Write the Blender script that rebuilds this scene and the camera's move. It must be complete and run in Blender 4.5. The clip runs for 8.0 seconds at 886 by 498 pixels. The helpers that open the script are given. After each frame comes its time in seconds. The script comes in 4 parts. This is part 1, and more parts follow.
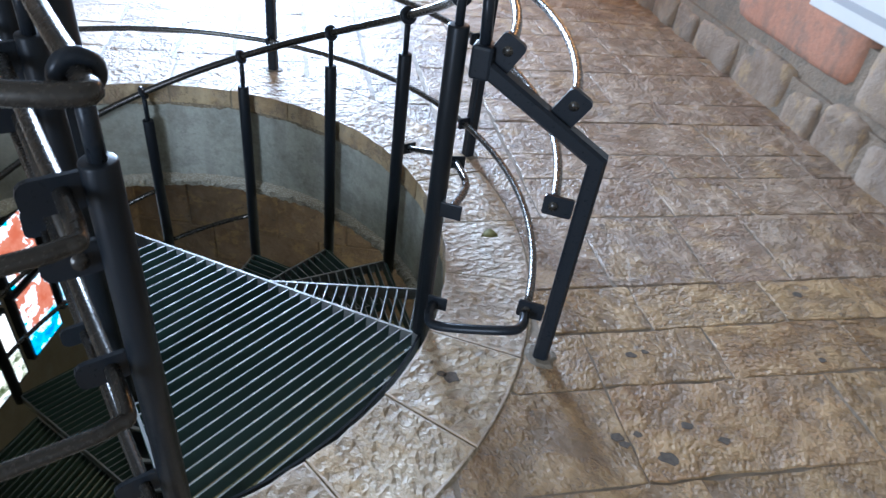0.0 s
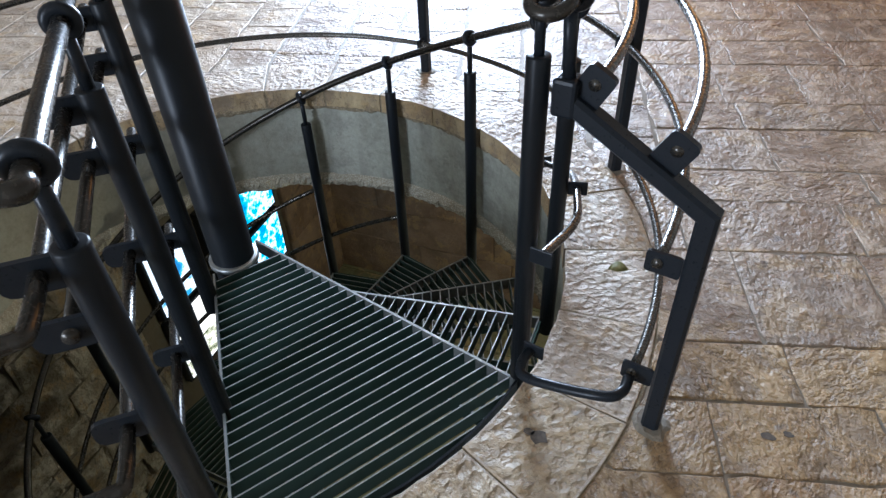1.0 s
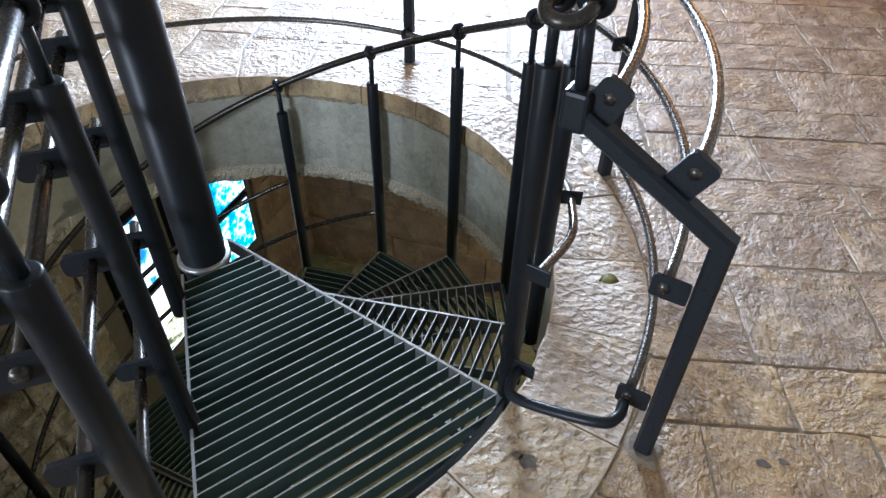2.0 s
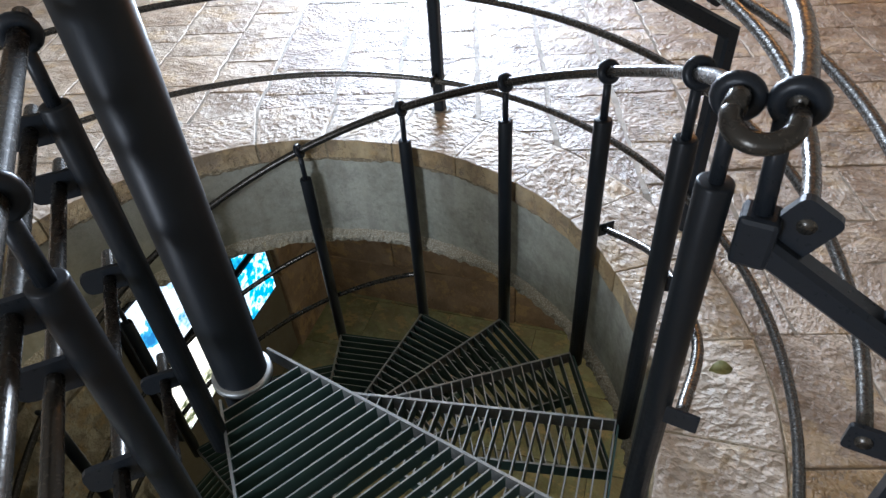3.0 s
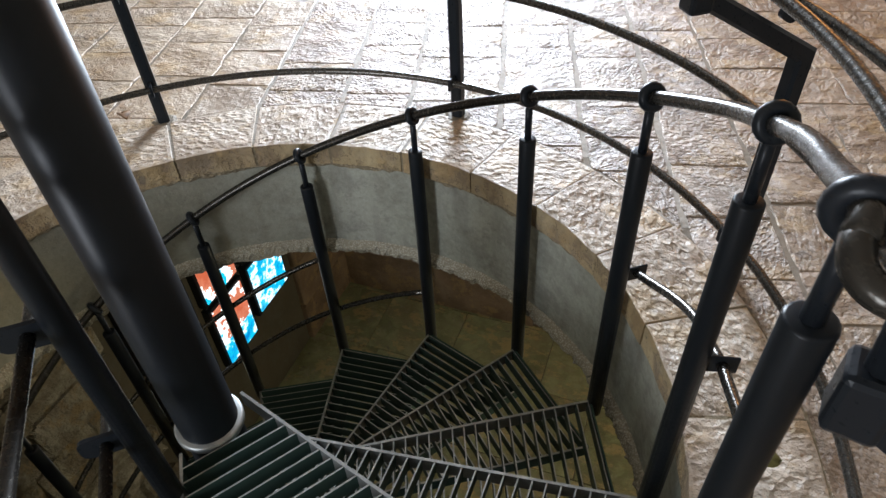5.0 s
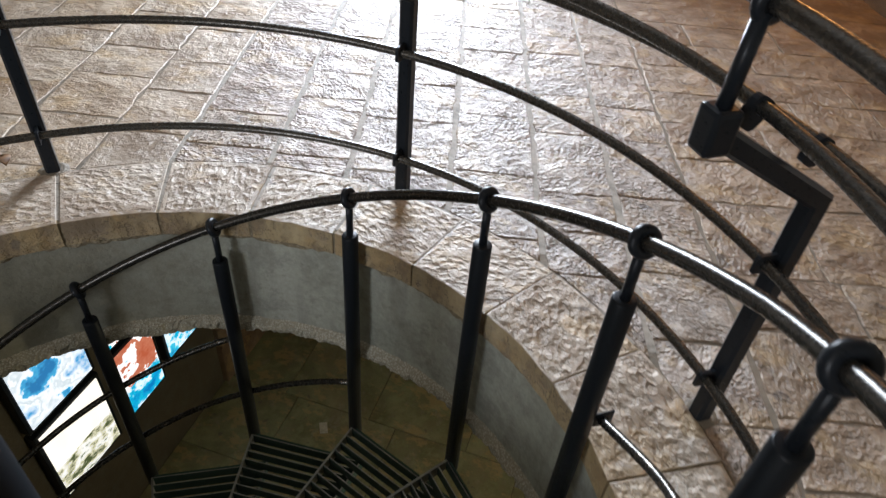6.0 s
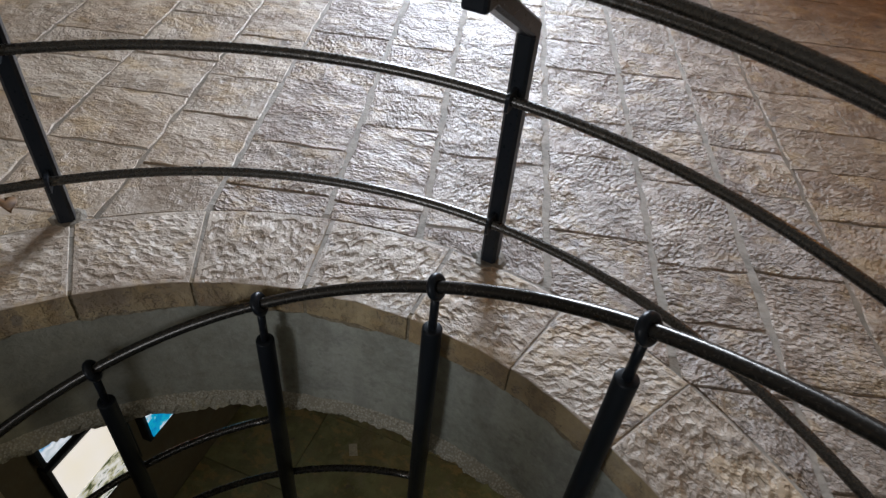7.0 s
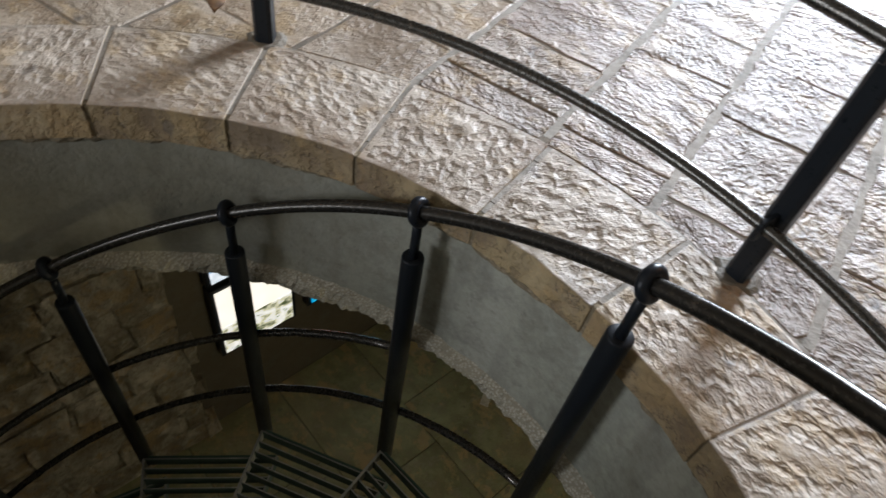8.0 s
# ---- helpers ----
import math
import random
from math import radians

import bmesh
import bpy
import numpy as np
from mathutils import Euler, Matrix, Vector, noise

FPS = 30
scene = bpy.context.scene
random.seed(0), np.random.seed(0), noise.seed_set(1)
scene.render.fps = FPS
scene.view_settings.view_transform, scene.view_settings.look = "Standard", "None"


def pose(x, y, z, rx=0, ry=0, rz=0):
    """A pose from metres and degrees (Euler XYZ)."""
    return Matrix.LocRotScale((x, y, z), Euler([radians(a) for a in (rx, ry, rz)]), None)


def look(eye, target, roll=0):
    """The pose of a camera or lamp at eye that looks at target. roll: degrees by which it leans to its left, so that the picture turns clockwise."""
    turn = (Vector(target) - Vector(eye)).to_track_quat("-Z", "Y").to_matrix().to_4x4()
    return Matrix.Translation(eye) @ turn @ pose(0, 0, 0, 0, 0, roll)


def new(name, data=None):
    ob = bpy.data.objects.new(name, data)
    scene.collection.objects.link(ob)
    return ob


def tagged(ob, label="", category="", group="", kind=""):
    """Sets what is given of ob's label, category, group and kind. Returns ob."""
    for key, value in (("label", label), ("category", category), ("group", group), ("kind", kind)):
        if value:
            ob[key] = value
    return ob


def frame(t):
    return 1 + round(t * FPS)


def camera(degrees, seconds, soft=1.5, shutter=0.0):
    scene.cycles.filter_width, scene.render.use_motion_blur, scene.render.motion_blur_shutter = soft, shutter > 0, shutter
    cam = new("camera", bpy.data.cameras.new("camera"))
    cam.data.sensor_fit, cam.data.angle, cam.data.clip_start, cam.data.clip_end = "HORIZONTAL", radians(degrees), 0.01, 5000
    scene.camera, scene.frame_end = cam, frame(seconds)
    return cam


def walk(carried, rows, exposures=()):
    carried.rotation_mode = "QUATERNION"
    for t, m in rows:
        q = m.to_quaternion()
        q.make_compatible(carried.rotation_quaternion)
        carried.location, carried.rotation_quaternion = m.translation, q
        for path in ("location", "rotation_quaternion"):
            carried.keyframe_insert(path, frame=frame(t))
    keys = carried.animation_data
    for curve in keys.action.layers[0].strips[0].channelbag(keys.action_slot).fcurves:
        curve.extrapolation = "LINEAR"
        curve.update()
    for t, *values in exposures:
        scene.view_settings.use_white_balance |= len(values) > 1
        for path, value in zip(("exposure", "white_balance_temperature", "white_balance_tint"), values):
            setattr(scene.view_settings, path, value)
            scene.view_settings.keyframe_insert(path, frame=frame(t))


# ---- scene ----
cam = camera(67.4, 8.0, soft=1.35, shutter=0.25)
EXPOSURE = [(0.0, 0.93, 5150, 14), (0.5, 0.79, 5350, 15), (1.0, 0.8, 5550, 15), (2.5, 1.18, 5700, 16), (3.0, 0.76, 5850, 16), (4.0, 0.66, 6050, 17), (5.5, 0.52, 6350, 16), (6.0, 0.22, 6350, 17), (6.5, -0.22, 6350, 17), (7.0, -0.42, 6300, 18), (7.5, -0.19, 6250, 17), (8.0, 0.06, 6350, 17)]
PATH = [
    (0, (0.33, 0.392, 1.39), (0.34, 1.975, 0.168), 8.2),
    (0.5, (0.46, 0.58, 1.405), (0.147, 2.087, 0.128), -0.9),
    (1, (0.561, 0.676, 1.431), (-0.008, 2.083, 0.128), -2.6),
    (1.2, (0.579, 0.706, 1.436), (0.005, 2.104, 0.125), -2.5),
    (2.3, (0.399, 0.851, 1.409), (-0.048, 2.265, 0.066), 2.1),
    (2.5, (0.34, 0.957, 1.42), (-0.096, 2.384, 0.089), -3.6),
    (3, (0.197, 1.08, 1.406), (-0.302, 2.495, 0.084), -4.3),
    (3.5, (0.198, 1.192, 1.398), (-0.407, 2.538, 0.048), -3.9),
    (4, (0.234, 1.253, 1.389), (-0.374, 2.573, 0.014), -6.7),
    (4.2, (0.235, 1.266, 1.382), (-0.366, 2.599, 0.017), -8.0),
    (5.3, (0.077, 1.425, 1.333), (-0.378, 2.815, -0.031), 1.4),
    (5.5, (0.026, 1.468, 1.352), (-0.293, 2.9, -0.008), 2.1),
    (6, (0.01, 1.724, 1.316), (-0.375, 3.19, 0.01), 5.3),
    (6.5, (-0.129, 1.952, 1.272), (-0.613, 3.4, -0.019), 6.4),
    (7, (-0.336, 2.127, 1.226), (-0.765, 3.54, -0.123), 6.1),
    (7.5, (-0.374, 2.311, 0.996), (-1.045, 3.571, -0.405), 9.1),
    (8, (-0.452, 2.415, 0.909), (-1.306, 3.403, -0.606), 11.2),
]
walk(cam, [(t, look(eye, target, roll)) for t, eye, target, roll in PATH], EXPOSURE)

# ---- world and light ----
def daylight():
    w = bpy.data.worlds.new("sky")
    scene.world = w
    w.use_nodes = True
    n, l = w.node_tree.nodes, w.node_tree.links
    sky = n.new("ShaderNodeTexSky")
    sky.sky_type, sky.sun_disc = "NISHITA", False
    sky.sun_elevation, sky.sun_rotation = radians(48), radians(200)
    l.new(sky.outputs[0], n["Background"].inputs[0])
    n["Background"].inputs[1].default_value = 0.12


def area_lamp(name, place, target, sx, sy, watts, colour):
    d = bpy.data.lights.new(name, "AREA")
    d.shape, d.size, d.size_y, d.energy, d.color = "RECTANGLE", sx, sy, watts, colour
    ob = new(name, d)
    ob.matrix_world = look(place, target)
    return ob


def bulb(name, place, watts, colour, radius=0.06):
    d = bpy.data.lights.new(name, "POINT")
    d.energy, d.color, d.shadow_soft_size = watts, colour, radius
    ob = new(name, d)
    ob.location = place
    return ob


# the room's axes: u runs across it, s runs along it, 15 degrees off x and y
C15, S15 = math.cos(radians(15)), math.sin(radians(15))


def W(u, s, z=0.0):
    return Vector((u * C15 - s * S15, u * S15 + s * C15, z))


CX, CY = -0.745, 2.035          # axis of the spiral stair
HOLE, STONE, RISE = 1.105, 0.085, 0.213
SLAB, LOW = -0.56, -3.83        # underside of the slab, basement floor


def P(r, a, z=0.0):
    """A point round the stair's axis, by radius and degrees."""
    return Vector((CX + r * math.cos(radians(a)), CY + r * math.sin(radians(a)), z))


daylight()
DAY = 165.0
# window lamp's spread is narrowed to dim the right; no reveal is built
area_lamp("window_daylight", W(0.1, 7.62, 1.6), W(-0.1, 0.0, 0.6), 1.4, 2.4, DAY, (0.8, 0.92, 1.0)).data.spread = radians(95)
# unseen doorway, added as fill from behind; side chosen by the posts' shadows
area_lamp("added_doorway_fill", W(-3.2, -2.62, 1.35), W(-0.2, 2.4, 0.0), 1.5, 2.3, 165.0, (0.88, 0.96, 1.0))
# no lamp is seen here; placed for the warm light on the far right floor
bulb("warm_side_light", W(2.55, 5.7, 1.9), 28.0, (1.0, 0.45, 0.12), 0.14)
# unseen source, added to brighten the basement walls, floor and lower treads
bulb("basement_fill_light", (0.75, 3.8, -0.9), 46.0, (1.0, 0.93, 0.6), 0.08)


# ---- materials ----
def mat(name):
    m = bpy.data.materials.new(name)
    m.use_nodes = True
    nt = m.node_tree
    return m, nt.nodes, nt.links, nt.nodes["Principled BSDF"]


def node(n, kind, **kw):
    x = n.new(kind)
    for k, v in kw.items():
        x.inputs[k.replace("_", " ")].default_value = v
    return x


def ramp(n, l, fac, stops):
    r = n.new("ShaderNodeValToRGB")
    e = r.color_ramp.elements
    while len(e) < len(stops):
        e.new(0.5)
    for el, (p, c) in zip(e, stops):
        el.position, el.color = p, (*c, 1.0)
    l.new(fac, r.inputs[0])
    return r.outputs[0]


def mix(n, l, fac, a, b, mode="MIX"):
    m = n.new("ShaderNodeMix")
    m.data_type, m.blend_type = "RGBA", mode
    for sock, v in ((m.inputs[0], fac), (m.inputs[6], a), (m.inputs[7], b)):
        if isinstance(v, (int, float)):
            sock.default_value = v
        elif isinstance(v, tuple):
            sock.default_value = (*v, 1.0)
        else:
            l.new(v, sock)
    return m.outputs[2]


def mapped(n, l, scale=(1, 1, 1), turn=0.0, spread=True):
    """Object coordinates, shifted for each object so that no two pieces share a grain."""
    co = n.new("ShaderNodeNewGeometry")
    m = n.new("ShaderNodeMapping")
    m.inputs["Scale"].default_value = scale
    m.inputs["Rotation"].default_value = (0, 0, radians(turn))
    l.new(co.outputs["Position"], m.inputs["Vector"])
    if not spread:
        return m.outputs[0]
    info = n.new("ShaderNodeObjectInfo")
    mul = n.new("ShaderNodeVectorMath")
    mul.operation = "MULTIPLY_ADD"
    comb = n.new("ShaderNodeCombineXYZ")
    for i in range(3):
        l.new(info.outputs["Random"], comb.inputs[i])
    l.new(comb.outputs[0], mul.inputs[0])
    mul.inputs[1].default_value = (37.0, 61.0, 13.0)
    l.new(m.outputs[0], mul.inputs[2])
    return mul.outputs[0]


def noise_at(n, l, vec, scale, detail=5.0, rough=0.6):
    t = node(n, "ShaderNodeTexNoise", Scale=scale, Detail=detail, Roughness=rough)
    l.new(vec, t.inputs["Vector"])
    return t.outputs["Fac"]


def bump_of(n, l, bsdf, parts, strength=1.0):
    """parts: heights with their size in metres, summed into one relief."""
    total = None
    for h, d in parts:
        m = n.new("ShaderNodeMath")
        m.operation = "MULTIPLY"
        l.new(h, m.inputs[0])
        m.inputs[1].default_value = d
        if total is None:
            total = m.outputs[0]
        else:
            a = n.new("ShaderNodeMath")
            a.operation = "ADD"
            l.new(total, a.inputs[0]), l.new(m.outputs[0], a.inputs[1])
            total = a.outputs[0]
    b = node(n, "ShaderNodeBump", Strength=strength, Distance=1.0)
    l.new(total, b.inputs["Height"])
    l.new(b.outputs[0], bsdf.inputs["Normal"])


def curve01(n, l, val, lo, hi, to_lo=0.0, to_hi=1.0):
    m = n.new("ShaderNodeMapRange")
    for i, v in enumerate((lo, hi, to_lo, to_hi)):
        m.inputs[i + 1].default_value = v
    l.new(val, m.inputs[0])
    return m.outputs[0]


def turned(n, l, scale):
    """Surface coordinates turned by a chance angle for each object, as a mason's tool runs."""
    v = mapped(n, l)
    info = n.new("ShaderNodeObjectInfo")
    rot = n.new("ShaderNodeVectorRotate")
    rot.rotation_type = "Z_AXIS"
    l.new(v, rot.inputs["Vector"])
    m = n.new("ShaderNodeMath")
    m.operation = "MULTIPLY"
    l.new(info.outputs["Random"], m.inputs[0])
    m.inputs[1].default_value = 31.0
    l.new(m.outputs[0], rot.inputs["Angle"])
    s = n.new("ShaderNodeVectorMath")
    s.operation = "MULTIPLY"
    s.inputs[1].default_value = scale
    l.new(rot.outputs[0], s.inputs[0])
    return s.outputs[0]


def stone_material(name, tones, gloss, flake, relief, tool=None, tool_depth=0.0, recess_dark=0.55, bleach=(0.78, 0.72, 0.64), grey=0.45):
    """Cleft or tooled stone. flake: size of the cleft relief per metre; tool: scale of the pick marks along and across."""
    m, n, l, b = mat(name)
    v = mapped(n, l)
    plain = mapped(n, l, spread=False)
    big = noise_at(n, l, v, 3.2, 4, 0.55)
    fine = noise_at(n, l, v, 60.0, 6, 0.75)
    info = n.new("ShaderNodeObjectInfo")
    tint = ramp(n, l, info.outputs["Random"], [(i / (len(tones) - 1), c) for i, c in enumerate(tones)])
    dark = mix(n, l, 1.0, tint, (0.66, 0.6, 0.55), "MULTIPLY")
    pale = mix(n, l, 0.45, tint, bleach)
    col = mix(n, l, curve01(n, l, big, 0.32, 0.68), dark, pale)
    cleft = noise_at(n, l, turned(n, l, (flake, flake * 1.3, flake)), 1.0, 6, 0.62)
    # relief shade put into the colour along with grime: recesses and ledge lines darker
    col = mix(n, l, curve01(n, l, cleft, 0.4, 0.5, recess_dark, 0.0), col, (0.17, 0.125, 0.085))
    col = mix(n, l, curve01(n, l, cleft, 0.54, 0.64, 0.0, 0.4), col, bleach)
    step = curve01(n, l, cleft, 0.485, 0.505)
    away = n.new("ShaderNodeMath")
    away.operation = "COMPARE"
    l.new(cleft, away.inputs[0])
    away.inputs[1].default_value, away.inputs[2].default_value = 0.484, 0.006
    col = mix(n, l, curve01(n, l, away.outputs[0], 0, 1, 0.0, recess_dark), col, (0.1, 0.075, 0.055))
    stain = noise_at(n, l, plain, 1.3, 5, 0.6)
    col = mix(n, l, curve01(n, l, stain, 0.48, 0.7, 0.0, 0.35), col, (0.3, 0.2, 0.12))
    blotch = noise_at(n, l, mapped(n, l, (5.0, 7.0, 5.0), 15), 1.0, 7, 0.7)
    col = mix(n, l, curve01(n, l, blotch, 0.52, 0.6, 0.0, 0.5), col, (0.46, 0.31, 0.14))
    veil = noise_at(n, l, mapped(n, l, (8.0, 6.0, 6.0), 60), 1.0, 7, 0.75)
    col = mix(n, l, curve01(n, l, veil, 0.55, 0.64, 0.0, grey), col, (0.32, 0.28, 0.24))
    col = mix(n, l, curve01(n, l, fine, 0.5, 0.7, 0.0, 0.3), col, (0.16, 0.12, 0.09))
    spots = noise_at(n, l, v, 13.0, 2, 0.4)
    col = mix(n, l, curve01(n, l, spots, 0.70, 0.75, 0.0, 0.6), col, (0.1, 0.085, 0.075))
    wear = noise_at(n, l, plain, 5.0, 4, 0.6)
    l.new(curve01(n, l, wear, 0.3, 0.7, gloss[0], gloss[1]), b.inputs["Roughness"])
    swell = noise_at(n, l, v, 8.0, 3, 0.5)
    parts = [(cleft, relief), (fine, relief * 0.2), (swell, relief * 0.9), (step, relief * 0.14)]
    parts += [(curve01(n, l, cleft, at, at + 0.012), relief * 0.09) for at in (0.40, 0.44, 0.535, 0.575)]
    if tool:
        way = turned(n, l, (tool[0], tool[1], 20.0))
        cell = node(n, "ShaderNodeTexVoronoi", Scale=1.0, Randomness=1.0)
        warp = n.new("ShaderNodeVectorMath")
        warp.operation = "MULTIPLY_ADD"
        push = node(n, "ShaderNodeTexNoise", Scale=0.9, Detail=3.0)
        l.new(way, push.inputs["Vector"])
        l.new(push.outputs["Color"], warp.inputs[0])
        warp.inputs[1].default_value = (1.3, 1.3, 0.0)
        l.new(way, warp.inputs[2])
        l.new(warp.outputs[0], cell.inputs["Vector"])
        uneven = n.new("ShaderNodeMath")
        uneven.operation = "MULTIPLY_ADD"
        l.new(noise_at(n, l, v, 26.0, 3, 0.6), uneven.inputs[0])
        uneven.inputs[1].default_value = 1.1
        l.new(cell.outputs["Distance"], uneven.inputs[2])
        pit = curve01(n, l, uneven.outputs[0], tool[2] - 0.24, tool[2] + 0.26)
        if len(tool) > 3:
            # worn smooth in places
            keep = n.new("ShaderNodeMath")
            keep.operation = "MAXIMUM"
            l.new(pit, keep.inputs[0])
            l.new(curve01(n, l, noise_at(n, l, v, tool[3], 4, 0.6), 0.42, 0.56), keep.inputs[1])
            pit = keep.outputs[0]
        parts.append((pit, tool_depth))
        # pits darkened in the colour too, so they show in flat light
        col = mix(n, l, curve01(n, l, pit, 0.0, 0.5, 0.45, 0.0), col, (0.3, 0.23, 0.16))
    l.new(col, b.inputs["Base Color"])
    bump_of(n, l, b, parts)
    return m


def concrete_material(name, a, b2, rough=0.8, relief=0.003, damp=None):
    m, n, l, b = mat(name)
    v = mapped(n, l, spread=False)
    big = noise_at(n, l, v, 2.4, 6, 0.65)
    patch = noise_at(n, l, v, 6.5, 7, 0.7)
    fine = noise_at(n, l, v, 55.0, 5, 0.7)
    col = mix(n, l, curve01(n, l, big, 0.3, 0.7), a, b2)
    col = mix(n, l, curve01(n, l, patch, 0.5, 0.62, 0.0, 0.42), col, (0.14, 0.135, 0.11))
    col = mix(n, l, curve01(n, l, fine, 0.4, 0.8, 0.0, 0.35), col, (0.09, 0.085, 0.075))
    scab = noise_at(n, l, v, 17.0, 6, 0.7)
    col = mix(n, l, curve01(n, l, scab, 0.56, 0.63, 0.0, 0.3), col, a)
    col = mix(n, l, curve01(n, l, scab, 0.44, 0.36, 0.0, 0.35), col, (0.15, 0.14, 0.11))
    streak = noise_at(n, l, mapped(n, l, (9, 9, 1.4), spread=False), 1.0, 4, 0.6)
    col = mix(n, l, curve01(n, l, streak, 0.52, 0.72, 0.0, 0.55), col, (0.13, 0.12, 0.095))
    if damp:
        # a damp, mossy stain spreading from one spot, with a ragged edge
        far = n.new("ShaderNodeVectorMath")
        far.operation = "DISTANCE"
        l.new(v, far.inputs[0])
        far.inputs[1].default_value = damp[0]
        edge = n.new("ShaderNodeMath")
        edge.operation = "MULTIPLY_ADD"
        l.new(noise_at(n, l, v, 4.0, 6, 0.65), edge.inputs[0])
        edge.inputs[1].default_value = 0.9
        l.new(far.outputs["Value"], edge.inputs[2])
        col = mix(n, l, curve01(n, l, edge.outputs[0], damp[1], damp[1] + 0.5, 0.5, 0.0), col, (0.17, 0.15, 0.105))
    l.new(col, b.inputs["Base Color"])
    b.inputs["Roughness"].default_value = rough
    bump_of(n, l, b, [(fine, relief), (big, relief * 2.0), (scab, relief * 1.6)])
    return m


def aggregate_material(name, pale, dark, scale):
    """Broken concrete: pebbles of uneven tone in a dark paste."""
    m, n, l, b = mat(name)
    v = mapped(n, l, spread=False)
    cell = node(n, "ShaderNodeTexVoronoi", Scale=scale, Randomness=1.0)
    l.new(v, cell.inputs["Vector"])
    big = noise_at(n, l, v, 5.0, 5, 0.65)
    col = mix(n, l, curve01(n, l, cell.outputs["Distance"], 0.25, 0.6), pale, dark)
    sep = n.new("ShaderNodeSeparateColor")
    l.new(cell.outputs["Color"], sep.inputs[0])
    col = mix(n, l, curve01(n, l, sep.outputs[0], 0.3, 1.0, 0.0, 0.55), col, dark)
    col = mix(n, l, curve01(n, l, big, 0.45, 0.7, 0.0, 0.6), col, dark)
    l.new(col, b.inputs["Base Color"])
    b.inputs["Roughness"].default_value = 0.92
    bump_of(n, l, b, [(cell.outputs["Distance"], -0.003), (noise_at(n, l, v, 70.0, 5, 0.7), 0.006)])
    return m


def paint_material(name, base, rough, worn, bare=(0.3, 0.3, 0.29), metal=0.0, beaten=0.0):
    m, n, l, b = mat(name)
    v = mapped(n, l)
    wear = noise_at(n, l, v, 14.0, 6, 0.7)
    fine = noise_at(n, l, v, 120.0, 4, 0.6)
    w = curve01(n, l, wear, 0.72 - worn, 0.8 - worn * 0.8)
    l.new(mix(n, l, w, mix(n, l, fine, base, tuple(c * 1.2 for c in base)), bare), b.inputs["Base Color"])
    l.new(curve01(n, l, w, 0, 1, metal, 0.9), b.inputs["Metallic"])
    l.new(curve01(n, l, fine, 0.3, 0.7, rough * 0.88, rough * 1.12), b.inputs["Roughness"])
    b.inputs["Specular IOR Level"].default_value = 0.16
    bump_of(n, l, b, [(fine, 0.00001), (noise_at(n, l, v, 26.0, 2, 0.4), 0.00003)] + ([(noise_at(n, l, v, 75.0, 3, 0.55), beaten)] if beaten else []))
    return m


PALE_TONES = [(0.43, 0.34, 0.27), (0.46, 0.38, 0.31), (0.42, 0.31, 0.23), (0.48, 0.38, 0.28), (0.39, 0.33, 0.28), (0.44, 0.34, 0.28)]
OCHRE_TONES = [(0.32, 0.193, 0.078), (0.376, 0.242, 0.092), (0.328, 0.177, 0.064), (0.384, 0.245, 0.096), (0.248, 0.162, 0.085), (0.352, 0.215, 0.078), (0.28, 0.189, 0.096)]
ROSE_TONES = [(0.333, 0.233, 0.146), (0.36, 0.238, 0.138), (0.297, 0.216, 0.142), (0.369, 0.26, 0.159), (0.333, 0.211, 0.125), (0.279, 0.202, 0.129)]
paving = stone_material("pale_paving_stone", PALE_TONES, (0.4, 0.57), 9.0, 0.032, (44.0, 70.0, 0.9, 5.0), 0.012, 0.55, (0.66, 0.57, 0.48), 0.3)
paving_ochre = stone_material("ochre_paving_stone", OCHRE_TONES, (0.4, 0.58), 9.0, 0.022, (42.0, 62.0, 0.82, 6.0), 0.007, 0.65, (0.55, 0.4, 0.22), 0.1)
paving_rose = stone_material("rose_paving_stone", ROSE_TONES, (0.4, 0.58), 9.0, 0.024, (42.0, 62.0, 0.82, 6.0), 0.006, 0.5, (0.58, 0.48, 0.37), 0.3)
rim_mat = stone_material("pick_dressed_stone", [(0.54, 0.45, 0.35), (0.5, 0.41, 0.31), (0.57, 0.48, 0.38)], (0.54, 0.68), 11.0, 0.01, (32.0, 46.0, 1.0), 0.0075, 0.25, (0.7, 0.62, 0.52), 0.25)
rim_near = stone_material("yellow_pick_dressed_stone", [(0.5, 0.385, 0.235), (0.46, 0.36, 0.225), (0.53, 0.42, 0.27)], (0.46, 0.64), 11.0, 0.012, (26.0, 36.0, 0.95), 0.012, 0.35, (0.66, 0.56, 0.41), 0.2)
paving_tan = stone_material("smooth_tan_paving_stone", [(0.5, 0.42, 0.32), (0.47, 0.39, 0.3), (0.51, 0.4, 0.28), (0.46, 0.39, 0.31)], (0.33, 0.48), 5.0, 0.02, None, 0.0, 0.22, (0.64, 0.55, 0.44), 0.2)
rim_margin = stone_material("smooth_stone_margin", [(0.54, 0.46, 0.37), (0.5, 0.42, 0.33)], (0.38, 0.55), 10.0, 0.01, None, 0.0, 0.2, (0.68, 0.6, 0.5), 0.3)
rim_side = stone_material("ochre_stone_edge", [(0.4, 0.315, 0.19), (0.42, 0.325, 0.175), (0.32, 0.25, 0.15)], (0.6, 0.8), 9.0, 0.016, None, 0.0, 0.7, (0.54, 0.43, 0.25), 0.2)
wall_stone = stone_material("rubble_wall_stone", [(0.3, 0.225, 0.155), (0.27, 0.205, 0.145), (0.33, 0.25, 0.165)], (0.75, 0.92), 6.0, 0.012, None, 0.0, 0.2, (0.38, 0.3, 0.22), 0.3)
